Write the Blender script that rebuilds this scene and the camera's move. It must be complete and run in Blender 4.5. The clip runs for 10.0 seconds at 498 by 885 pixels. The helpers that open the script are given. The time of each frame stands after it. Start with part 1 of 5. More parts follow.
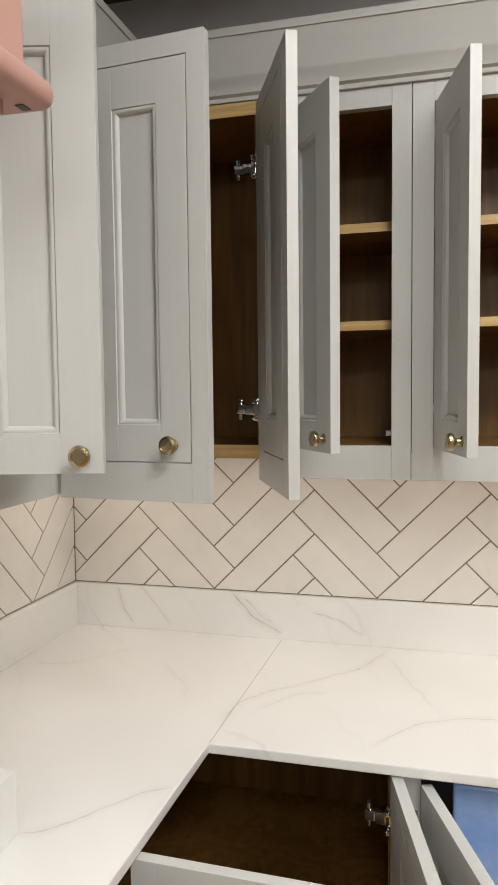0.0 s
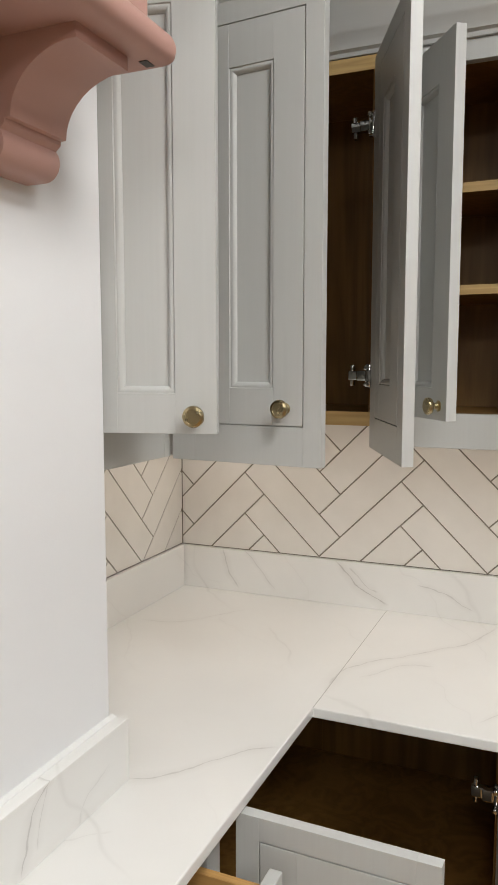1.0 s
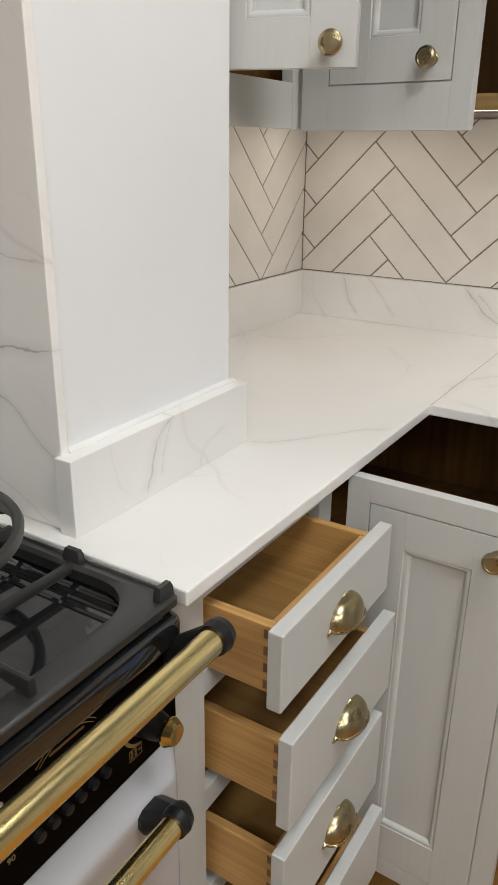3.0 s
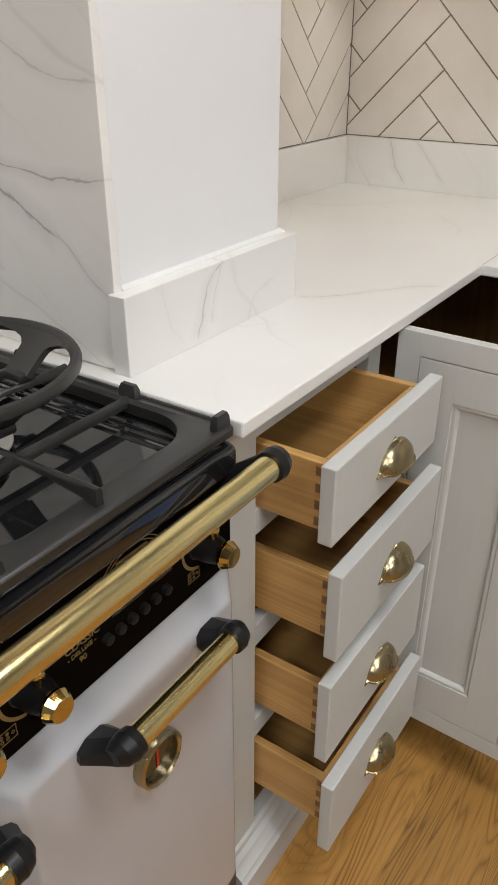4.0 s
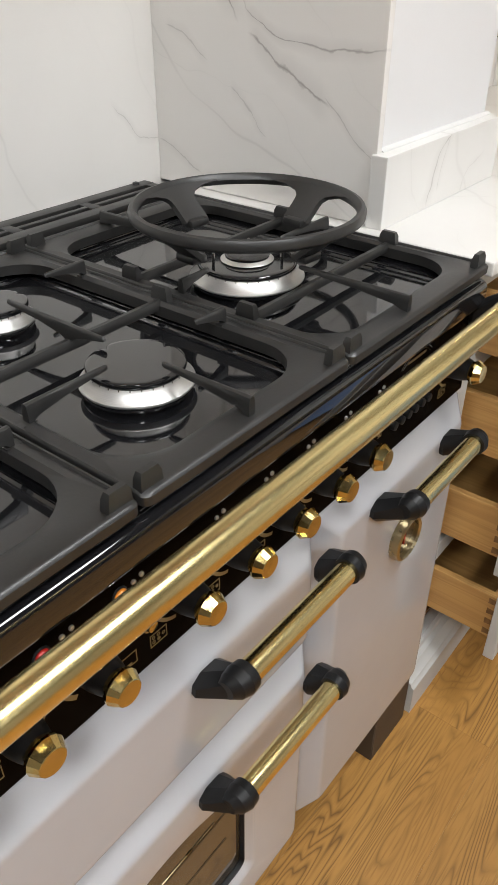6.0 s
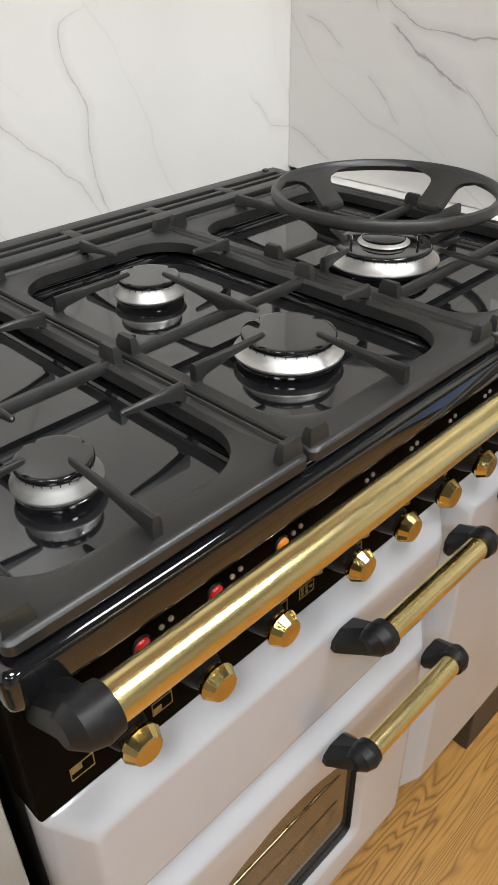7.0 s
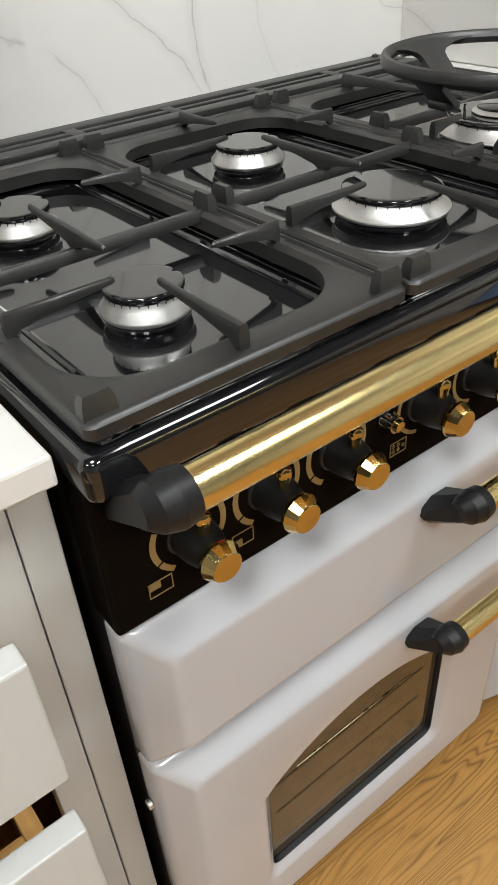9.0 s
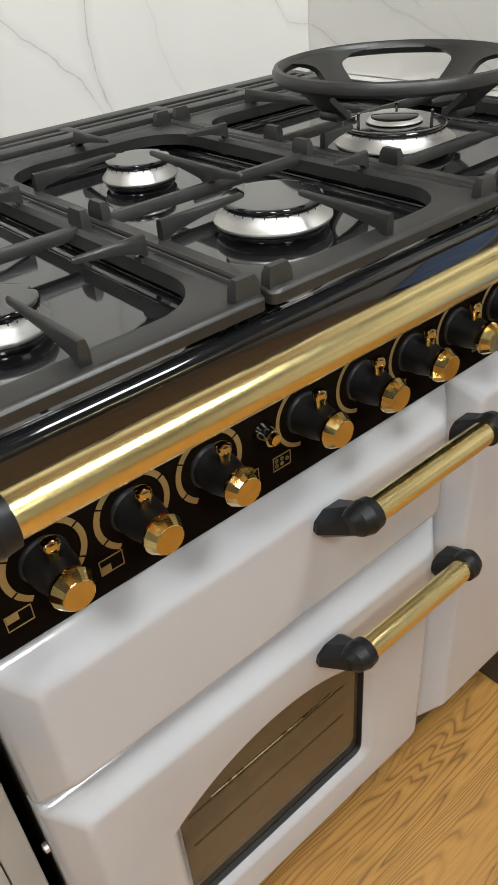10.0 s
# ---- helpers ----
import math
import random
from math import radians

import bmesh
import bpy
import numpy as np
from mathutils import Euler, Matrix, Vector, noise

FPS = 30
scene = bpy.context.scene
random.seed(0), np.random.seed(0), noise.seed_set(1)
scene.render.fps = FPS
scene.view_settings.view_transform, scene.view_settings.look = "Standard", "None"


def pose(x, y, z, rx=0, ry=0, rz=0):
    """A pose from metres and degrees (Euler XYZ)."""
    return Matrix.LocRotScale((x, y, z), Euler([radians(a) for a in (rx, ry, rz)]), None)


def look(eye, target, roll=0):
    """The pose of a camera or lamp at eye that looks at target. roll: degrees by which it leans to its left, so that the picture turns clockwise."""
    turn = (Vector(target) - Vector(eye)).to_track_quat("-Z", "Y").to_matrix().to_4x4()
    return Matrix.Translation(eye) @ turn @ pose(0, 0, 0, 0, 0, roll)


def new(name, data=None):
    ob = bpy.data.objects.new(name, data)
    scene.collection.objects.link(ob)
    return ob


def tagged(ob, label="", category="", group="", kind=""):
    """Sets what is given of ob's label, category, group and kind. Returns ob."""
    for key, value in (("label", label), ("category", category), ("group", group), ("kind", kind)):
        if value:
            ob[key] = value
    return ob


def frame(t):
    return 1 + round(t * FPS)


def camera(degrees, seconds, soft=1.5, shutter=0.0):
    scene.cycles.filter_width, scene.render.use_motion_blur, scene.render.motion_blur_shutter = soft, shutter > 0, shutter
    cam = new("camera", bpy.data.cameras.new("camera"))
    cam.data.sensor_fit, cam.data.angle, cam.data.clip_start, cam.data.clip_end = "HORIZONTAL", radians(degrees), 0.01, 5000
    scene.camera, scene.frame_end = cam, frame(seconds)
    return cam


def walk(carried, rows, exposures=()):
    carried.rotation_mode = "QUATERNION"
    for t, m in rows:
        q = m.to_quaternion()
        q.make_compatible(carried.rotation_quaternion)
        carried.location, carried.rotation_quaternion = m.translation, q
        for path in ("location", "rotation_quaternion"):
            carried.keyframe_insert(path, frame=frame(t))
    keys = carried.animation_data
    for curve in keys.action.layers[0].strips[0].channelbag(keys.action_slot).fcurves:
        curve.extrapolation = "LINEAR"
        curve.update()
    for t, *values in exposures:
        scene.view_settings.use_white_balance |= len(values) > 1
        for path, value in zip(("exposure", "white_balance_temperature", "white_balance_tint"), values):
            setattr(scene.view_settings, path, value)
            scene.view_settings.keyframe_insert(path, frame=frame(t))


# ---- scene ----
cam = camera(37.0, 10.0, 0.6)
PATH = [
    (0, (0.991, -1.792, 1.565), (0.469, 0.134, 1.433), -0.6),
    (0.5, (0.98, -1.794, 1.571), (0.313, 0.086, 1.426), -0.2),
    (1, (0.971, -1.788, 1.549), (0.195, 0.044, 1.346), 0.0),
    (1.5, (0.967, -1.785, 1.501), (0.115, -0.001, 1.199), 0.4),
    (2, (0.961, -1.796, 1.441), (0.05, -0.069, 1.008), 0.8),
    (2.5, (0.96, -1.795, 1.386), (0.007, -0.137, 0.802), 1.0),
    (2.7, (0.958, -1.794, 1.369), (-0.005, -0.164, 0.726), 0.9),
    (3.8, (0.953, -1.825, 1.289), (-0.029, -0.353, 0.357), 0.1),
    (4, (0.95, -1.837, 1.276), (-0.029, -0.385, 0.309), 0.0),
    (4.5, (0.939, -1.889, 1.257), (-0.034, -0.487, 0.214), -0.2),
    (5, (0.91, -2.012, 1.244), (-0.059, -0.644, 0.153), -0.1),
    (5.5, (0.883, -2.112, 1.248), (-0.108, -0.776, 0.138), -0.2),
    (5.7, (0.878, -2.138, 1.249), (-0.125, -0.813, 0.135), -0.0),
    (6.8, (0.853, -2.234, 1.242), (-0.29, -1.028, 0.129), -0.6),
    (7, (0.847, -2.252, 1.241), (-0.326, -1.077, 0.125), -0.8),
    (7.5, (0.834, -2.278, 1.23), (-0.388, -1.179, 0.091), -0.7),
    (8, (0.831, -2.288, 1.209), (-0.427, -1.268, 0.035), -1.3),
    (8.5, (0.842, -2.284, 1.18), (-0.442, -1.326, -0.017), -2.7),
    (9, (0.875, -2.276, 1.15), (-0.419, -1.334, -0.05), -3.6),
    (9.5, (0.905, -2.252, 1.132), (-0.389, -1.292, -0.054), -4.4),
    (10, (0.915, -2.206, 1.132), (-0.359, -1.19, -0.027), -4.7),
]
walk(cam, [(t, look(eye, target, roll)) for t, eye, target, roll in PATH], ((0, -0.12, 6750, 9.5), (1.0, -0.27, 6600, 9), (2.0, -0.33, 6550, 8.5), (3.8, -0.22, 6550, 9.5), (5.0, -0.17, 6550, 10.5), (7.0, 0.18, 6400, 8.5), (10.0, 0.18, 6450, 6)))

LIGHTS = (((1.35, -1.3), 18.0), ((1.35, -3.0), 17.0), ((2.75, -2.1), 29.0), ((2.75, -3.8), 14.0), ((1.35, -5.0), 14.0))   # ceiling panels: place, watts
STRIPS = (((0.93, -0.13), (1.6, 0.012), 1.5), ((0.16, -0.40), (0.012, 0.72), 0.36), ((0.12, -0.05), (0.25, 0.012), 0.15))   # unseen strip lights added under the wall cabinets, inferred from evenly lit tiles
world = bpy.data.worlds.new("showroom_air")
scene.world = world
world.use_nodes = True
world.node_tree.nodes["Background"].inputs["Color"].default_value = (1.0, 0.95, 0.88, 1)
world.node_tree.nodes["Background"].inputs["Strength"].default_value = 0.05
CEIL = 2.62
for (lx, ly), watts in LIGHTS:
    lamp = bpy.data.lights.new("ceiling_panel_light", "AREA")
    lamp.shape, lamp.size, lamp.energy, lamp.color = "SQUARE", 0.58, watts, (0.975, 0.985, 0.985)
    new("ceiling_panel_light", lamp).matrix_world = look((lx, ly, CEIL - 0.02), (lx, ly + 0.001, 0))

# light of the added strips, to brighten tiles and worktop
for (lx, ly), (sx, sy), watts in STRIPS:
    lamp = bpy.data.lights.new("unseen_strip_light", "AREA")
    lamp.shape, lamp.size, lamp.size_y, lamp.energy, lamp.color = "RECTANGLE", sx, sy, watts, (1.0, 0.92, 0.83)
    new("unseen_strip_light", lamp).matrix_world = pose(lx, ly, 1.424)


# ---- materials ----
def mat(name, color, rough=0.5, metal=0.0, coat=0.0):
    m = bpy.data.materials.new(name)
    m.use_nodes = True
    b = m.node_tree.nodes["Principled BSDF"]
    b.inputs["Base Color"].default_value = (*color, 1)
    b.inputs["Roughness"].default_value = rough
    b.inputs["Metallic"].default_value = metal
    b.inputs["Coat Weight"].default_value = coat
    b.inputs["Coat Roughness"].default_value = 0.05
    return m


def node(m, kind, **kw):
    n = m.node_tree.nodes.new(kind)
    for k, v in kw.items():
        n.inputs[k.replace("_", " ")].default_value = v
    return n


def join(m, a, ao, b, bi):
    m.node_tree.links.new(a.outputs[ao], b.inputs[bi])


def bsdf(m):
    return m.node_tree.nodes["Principled BSDF"]


def coords(m, scale=(1, 1, 1), turn=(0, 0, 0), generated=False):
    tc = m.node_tree.nodes.new("ShaderNodeTexCoord")
    mp = m.node_tree.nodes.new("ShaderNodeMapping")
    mp.inputs["Scale"].default_value = scale
    mp.inputs["Rotation"].default_value = turn
    join(m, tc, "Object", mp, "Vector")
    return mp


def ramp(m, stops):
    r = m.node_tree.nodes.new("ShaderNodeValToRGB")
    e = r.color_ramp.elements
    while len(e) < len(stops):
        e.new(0.5)
    for k, (p, c) in zip(e, stops):
        k.position, k.color = p, (*c, 1)
    return r


def relief(m, src, out, strength, dist):
    b = node(m, "ShaderNodeBump", Strength=strength, Distance=dist)
    join(m, src, out, b, "Height")
    join(m, b, "Normal", bsdf(m), "Normal")


def mottled(name, c1, c2, scale, rough=(0.4, 0.55), metal=0.0, bump=0.1, dist=0.001, stretch=(1, 1, 1), fine=300.0, coat=0.0):
    """Two colours mixed by soft noise, with fine relief."""
    m = mat(name, c1, rough[0], metal, coat)
    mp = coords(m, stretch)
    n1 = node(m, "ShaderNodeTexNoise", Scale=scale, Detail=6.0, Roughness=0.6)
    join(m, mp, "Vector", n1, "Vector")
    r = ramp(m, [(0.3, c1), (0.7, c2)])
    join(m, n1, "Fac", r, "Fac")
    join(m, r, "Color", bsdf(m), "Base Color")
    mr = node(m, "ShaderNodeMapRange", To_Min=rough[0], To_Max=rough[1])
    join(m, n1, "Fac", mr, "Value")
    join(m, mr, "Result", bsdf(m), "Roughness")
    n2 = node(m, "ShaderNodeTexNoise", Scale=fine, Detail=3.0)
    join(m, mp, "Vector", n2, "Vector")
    relief(m, n2, "Fac", bump, dist)
    return m


def wooden(name, dark, light, grain=(3.0, 60.0, 60.0), rough=0.45, rings=1.0, random_tint=0.0):
    """Wood with long grain along the first axis of the given stretch."""
    m = mat(name, light, rough)
    mp = coords(m, grain)
    oi = m.node_tree.nodes.new("ShaderNodeObjectInfo")
    add = m.node_tree.nodes.new("ShaderNodeVectorMath")
    mul = m.node_tree.nodes.new("ShaderNodeMath")
    mul.operation = "MULTIPLY"
    mul.inputs[1].default_value = 37.0
    join(m, oi, "Random", mul, 0)
    join(m, mp, "Vector", add, 0)
    join(m, mul, "Value", add, 1)
    n1 = node(m, "ShaderNodeTexNoise", Scale=0.35 * rings, Detail=3.0, Distortion=1.2)
    join(m, add, "Vector", n1, "Vector")
    w = m.node_tree.nodes.new("ShaderNodeMath")
    w.operation = "MULTIPLY"
    w.inputs[1].default_value = 9.0
    fr = m.node_tree.nodes.new("ShaderNodeMath")
    fr.operation = "PINGPONG"
    fr.inputs[1].default_value = 1.0
    join(m, n1, "Fac", w, 0)
    join(m, w, "Value", fr, 0)
    n2 = node(m, "ShaderNodeTexNoise", Scale=2.2, Detail=8.0, Roughness=0.7)
    join(m, add, "Vector", n2, "Vector")
    mx = m.node_tree.nodes.new("ShaderNodeMix")
    mx.inputs["Factor"].default_value = 0.55
    join(m, fr, "Value", mx, "A")
    join(m, n2, "Fac", mx, "B")
    r = ramp(m, [(0.2, dark), (0.75, light)])
    join(m, mx, "Result", r, "Fac")
    last = r
    if random_tint:
        hsv = m.node_tree.nodes.new("ShaderNodeHueSaturation")
        mr = node(m, "ShaderNodeMapRange", To_Min=1 - random_tint, To_Max=1 + random_tint)
        join(m, oi, "Random", mr, "Value")
        join(m, mr, "Result", hsv, "Value")
        join(m, r, "Color", hsv, "Color")
        last = hsv
    join(m, last, "Color", bsdf(m), "Base Color")
    relief(m, mx, "Result", 0.15, 0.0006)
    return m


def math_node(m, op, a, b=None):
    n = m.node_tree.nodes.new("ShaderNodeMath")
    n.operation = op
    for k, v in ((0, a), (1, b)):
        if v is None:
            continue
        if isinstance(v, tuple):
            join(m, v[0], v[1], n, k)
        else:
            n.inputs[k].default_value = v
    return (n, "Value")


def placed_vein(m, place, a, b, points, width, strength):
    """One vein of the slab: it runs along axis a and wanders over axis b through the given points; width in metres."""
    a0, a1 = points[0][0], points[-1][0]
    b0, b1 = min(p[1] for p in points) - 0.01, max(p[1] for p in points) + 0.01
    along = node(m, "ShaderNodeMapRange", From_Min=a0, From_Max=a1)
    join(m, place, a, along, "Value")
    course = ramp(m, [((p - a0) / (a1 - a0), ((q - b0) / (b1 - b0),) * 3) for p, q in points])
    course.color_ramp.interpolation = "CARDINAL"
    join(m, along, "Result", course, "Fac")
    here = node(m, "ShaderNodeMapRange", From_Min=b0, From_Max=b1)
    here.clamp = False
    join(m, place, b, here, "Value")
    lean = math.cos(math.atan2(abs(points[-1][1] - points[0][1]), a1 - a0))
    off = math_node(m, "MULTIPLY", math_node(m, "ABSOLUTE", math_node(m, "SUBTRACT", (here, "Result"), (course, "Color"))), (b1 - b0) * lean)
    fray = node(m, "ShaderNodeTexNoise", Scale=38.0, Detail=4.0, Roughness=0.65)
    tc = m.node_tree.nodes.new("ShaderNodeTexCoord")
    join(m, tc, "Object", fray, "Vector")
    core = math_node(m, "MAXIMUM", math_node(m, "SUBTRACT", 1.0, math_node(m, "DIVIDE", off, math_node(m, "MULTIPLY", math_node(m, "POWER", (fray, "Fac"), 2.5), width * 6.0))), 0.0)
    core = math_node(m, "MULTIPLY", core, 0.9)
    halo = math_node(m, "MULTIPLY", math_node(m, "MAXIMUM", math_node(m, "SUBTRACT", 1.0, math_node(m, "DIVIDE", off, width * 7.0)), 0.0), 0.22)
    ends = ramp(m, [(0.0, (0, 0, 0)), (0.12, (1, 1, 1)), (0.86, (1, 1, 1)), (1.0, (0, 0, 0))])
    join(m, along, "Result", ends, "Fac")
    return math_node(m, "MULTIPLY", math_node(m, "MULTIPLY", math_node(m, "MAXIMUM", core, halo), (ends, "Color")), strength)


def veined(name, base, vein, across, freq, rough, wander=0.8, width=0.012, strength=0.75, patch=(0.42, 0.6), veins=()):
    """White stone with thin wandering grey veins; across: the direction that the faint ones cross; veins: the strong ones."""
    m = mat(name, base, rough, 0.0, 0.1)
    bsdf(m).inputs["Coat Roughness"].default_value = 0.18
    mp = coords(m)
    dot = m.node_tree.nodes.new("ShaderNodeVectorMath")
    dot.operation = "DOT_PRODUCT"
    dot.inputs[1].default_value = across
    join(m, mp, "Vector", dot, 0)
    total = None
    for k, (f, w, wd, st) in enumerate(((freq, wander, width, strength), (freq * 1.9, wander * 1.5, width * 0.7, strength * 0.55))):
        big = node(m, "ShaderNodeTexNoise", Scale=2.3 + 1.1 * k, Detail=3.0, Roughness=0.5)
        off = m.node_tree.nodes.new("ShaderNodeVectorMath")
        off.inputs[1].default_value = (3.1 + 7 * k, 1.7 * k, 5.3)
        join(m, mp, "Vector", off, 0)
        join(m, off, "Vector", big, "Vector")
        q = math_node(m, "ADD", math_node(m, "MULTIPLY", (dot, "Value"), f), math_node(m, "MULTIPLY", (big, "Fac"), w * 2.0))
        tri = math_node(m, "ABSOLUTE", math_node(m, "SUBTRACT", math_node(m, "FRACT", q), 0.5))
        fine = node(m, "ShaderNodeTexNoise", Scale=16.0, Detail=4.0)
        join(m, mp, "Vector", fine, "Vector")
        wid = math_node(m, "MULTIPLY", (fine, "Fac"), wd * 2.2)
        line = math_node(m, "MAXIMUM", math_node(m, "SUBTRACT", 1.0, math_node(m, "DIVIDE", tri, wid)), 0.0)
        halo = math_node(m, "MULTIPLY", math_node(m, "MAXIMUM", math_node(m, "SUBTRACT", 1.0, math_node(m, "DIVIDE", tri, wd * 7)), 0.0), 0.22)
        fade = node(m, "ShaderNodeTexNoise", Scale=3.4 + k, Detail=2.0)
        join(m, off, "Vector", fade, "Vector")
        on = node(m, "ShaderNodeMapRange", From_Min=patch[0] + 0.04 * k, From_Max=patch[1] + 0.04 * k, To_Min=0.0, To_Max=st)
        join(m, fade, "Fac", on, "Value")
        v = math_node(m, "MULTIPLY", math_node(m, "MAXIMUM", line, halo), (on, "Result"))
        total = v if total is None else math_node(m, "MAXIMUM", total, v)
    if veins:
        sway = node(m, "ShaderNodeTexNoise", Scale=22.0, Detail=3.0)
        join(m, mp, "Vector", sway, "Vector")
        bend = m.node_tree.nodes.new("ShaderNodeVectorMath")
        bend.operation = "MULTIPLY_ADD"
        bend.inputs[1].default_value = (0.016, 0.016, 0.016)
        join(m, sway, "Color", bend, 0)
        join(m, mp, "Vector", bend, 2)
        back = m.node_tree.nodes.new("ShaderNodeVectorMath")
        back.inputs[1].default_value = (-0.008, -0.008, -0.008)
        join(m, bend, "Vector", back, 0)
        place = m.node_tree.nodes.new("ShaderNodeSeparateXYZ")
        join(m, back, "Vector", place, "Vector")
        for vn in veins:
            total = math_node(m, "MAXIMUM", total, placed_vein(m, place, *vn))
    cloud = node(m, "ShaderNodeTexNoise", Scale=2.6, Detail=6.0)
    join(m, mp, "Vector", cloud, "Vector")
    cr = ramp(m, [(0.35, base), (0.8, tuple(c * 0.92 for c in base))])
    join(m, cloud, "Fac", cr, "Fac")
    mx = m.node_tree.nodes.new("ShaderNodeMix")
    mx.data_type = "RGBA"
    join(m, total[0], total[1], mx, "Factor")
    m.node_tree.links.new(cr.outputs["Color"], mx.inputs[6])
    mx.inputs[7].default_value = (*vein, 1)
    m.node_tree.links.new(mx.outputs[2], bsdf(m).inputs["Base Color"])
    return m


def figured(name, dark, light, mid, rough):
    """Flat-sawn oak: nested cathedral rings along y, pores and plank tint."""
    m = mat(name, light, rough)
    mp = coords(m, (13.0, 1.5, 11.0))
    oi = m.node_tree.nodes.new("ShaderNodeObjectInfo")
    shift = math_node(m, "MULTIPLY", (oi, "Random"), 61.0)
    add = m.node_tree.nodes.new("ShaderNodeVectorMath")
    join(m, mp, "Vector", add, 0)
    join(m, shift[0], shift[1], add, 1)
    n1 = node(m, "ShaderNodeTexNoise", Scale=0.7, Detail=3.4, Roughness=0.44, Distortion=0.5)
    join(m, add, "Vector", n1, "Vector")
    saw = math_node(m, "FRACT", math_node(m, "MULTIPLY", (n1, "Fac"), 34.0))
    edge = math_node(m, "POWER", math_node(m, "MULTIPLY", math_node(m, "ABSOLUTE", math_node(m, "SUBTRACT", saw, 0.5)), 2.0), 2.2)
    n2 = node(m, "ShaderNodeTexNoise", Scale=1.3, Detail=3.0)
    join(m, add, "Vector", n2, "Vector")
    mask = node(m, "ShaderNodeMapRange", From_Min=0.35, From_Max=0.62, To_Min=0.15, To_Max=1.0)
    join(m, n2, "Fac", mask, "Value")
    ringf = math_node(m, "MULTIPLY", edge, (mask, "Result"))
    pm = coords(m, (160.0, 7.0, 160.0))
    pores = node(m, "ShaderNodeTexNoise", Scale=1.6, Detail=3.0)
    join(m, pm, "Vector", pores, "Vector")
    pr = node(m, "ShaderNodeMapRange", From_Min=0.5, From_Max=0.72, To_Min=0.0, To_Max=0.5)
    join(m, pores, "Fac", pr, "Value")
    tone = node(m, "ShaderNodeTexNoise", Scale=0.6, Detail=2.0)
    join(m, add, "Vector", tone, "Vector")
    base = ramp(m, [(0.3, mid), (0.7, light)])
    join(m, tone, "Fac", base, "Fac")
    f = math_node(m, "MAXIMUM", math_node(m, "MULTIPLY", ringf, 0.88), (pr, "Result"))
    mx = m.node_tree.nodes.new("ShaderNodeMix")
    mx.data_type = "RGBA"
    join(m, f[0], f[1], mx, "Factor")
    m.node_tree.links.new(base.outputs["Color"], mx.inputs[6])
    mx.inputs[7].default_value = (*dark, 1)
    hsv = m.node_tree.nodes.new("ShaderNodeHueSaturation")
    mr = node(m, "ShaderNodeMapRange", To_Min=0.93, To_Max=1.07)
    join(m, oi, "Random", mr, "Value")
    join(m, mr, "Result", hsv, "Value")
    m.node_tree.links.new(mx.outputs[2], hsv.inputs["Color"])
    join(m, hsv, "Color", bsdf(m), "Base Color")
    relief(m, f[0], f[1], 0.12, 0.0005)
    return m


GREY = mottled("painted_cabinet_grey", (0.508, 0.511, 0.492), (0.528, 0.531, 0.512), 3.0, (0.38, 0.5), bump=0.025, dist=0.0004, stretch=(40, 40, 1.2), fine=12.0)
GREY_H = mottled("painted_cabinet_grey_rail", (0.508, 0.511, 0.492), (0.528, 0.531, 0.512), 3.0, (0.38, 0.5), bump=0.025, dist=0.0004, stretch=(1.5, 1.5, 40), fine=12.0)
WALL = mottled("white_wall_paint", (0.75, 0.748, 0.752), (0.785, 0.783, 0.787), 2.5, (0.55, 0.7), bump=0.08, dist=0.001, fine=220.0)
FARWALL = mottled("far_wall_paint", (0.36, 0.355, 0.345), (0.42, 0.415, 0.40), 1.2, (0.6, 0.8), bump=0.06)
CEILM = mottled("dark_ceiling_board", (0.045, 0.042, 0.04), (0.065, 0.06, 0.056), 6.0, (0.7, 0.9), bump=0.3, dist=0.002, fine=90.0)
PINK = mottled("dusty_pink_paint", (0.43, 0.248, 0.208), (0.47, 0.272, 0.228), 5.0, (0.42, 0.55), bump=0.06, dist=0.0006, fine=160.0)
STONE = veined("white_quartz_worktop", (0.80, 0.785, 0.755), (0.40, 0.37, 0.34), (0.75, 0.65, 0.45), 2.1, 0.3, 0.36, 0.014, 0.22, (0.39, 0.56), (
    ("X", "Y", ((0.357, -0.847), (0.43, -0.797), (0.49, -0.71), (0.55, -0.662)), 0.0026, 0.6),
    ("X", "Y", ((0.34, -1.04), (0.378, -1.003), (0.42, -0.965)), 0.003, 0.2),
    ("Y", "X", ((-0.44, 0.556), (-0.293, 0.568), (-0.192, 0.655), (-0.077, 0.767), (0.11, 0.845)), 0.003, 0.55),
    ("X", "Y", ((0.60, -0.33), (0.67, -0.24), (0.74, -0.215)), 0.003, 0.35),
    ("X", "Y", ((0.84, -0.45), (0.913, -0.347), (0.998, -0.287), (1.12, -0.262)), 0.0026, 0.45),
    ("X", "Y", ((0.00, -0.20), (0.12, -0.16), (0.22, -0.02)), 0.003, 0.3)))
# cream slab of the same quartz, colour lowered against the strong light there
STONE_SIDE = veined("dimmed_cream_quartz", (0.69, 0.672, 0.635), (0.45, 0.42, 0.39), (0.75, 0.65, 0.45), 2.1, 0.3, 0.36, 0.014, 0.15, (0.39, 0.56))
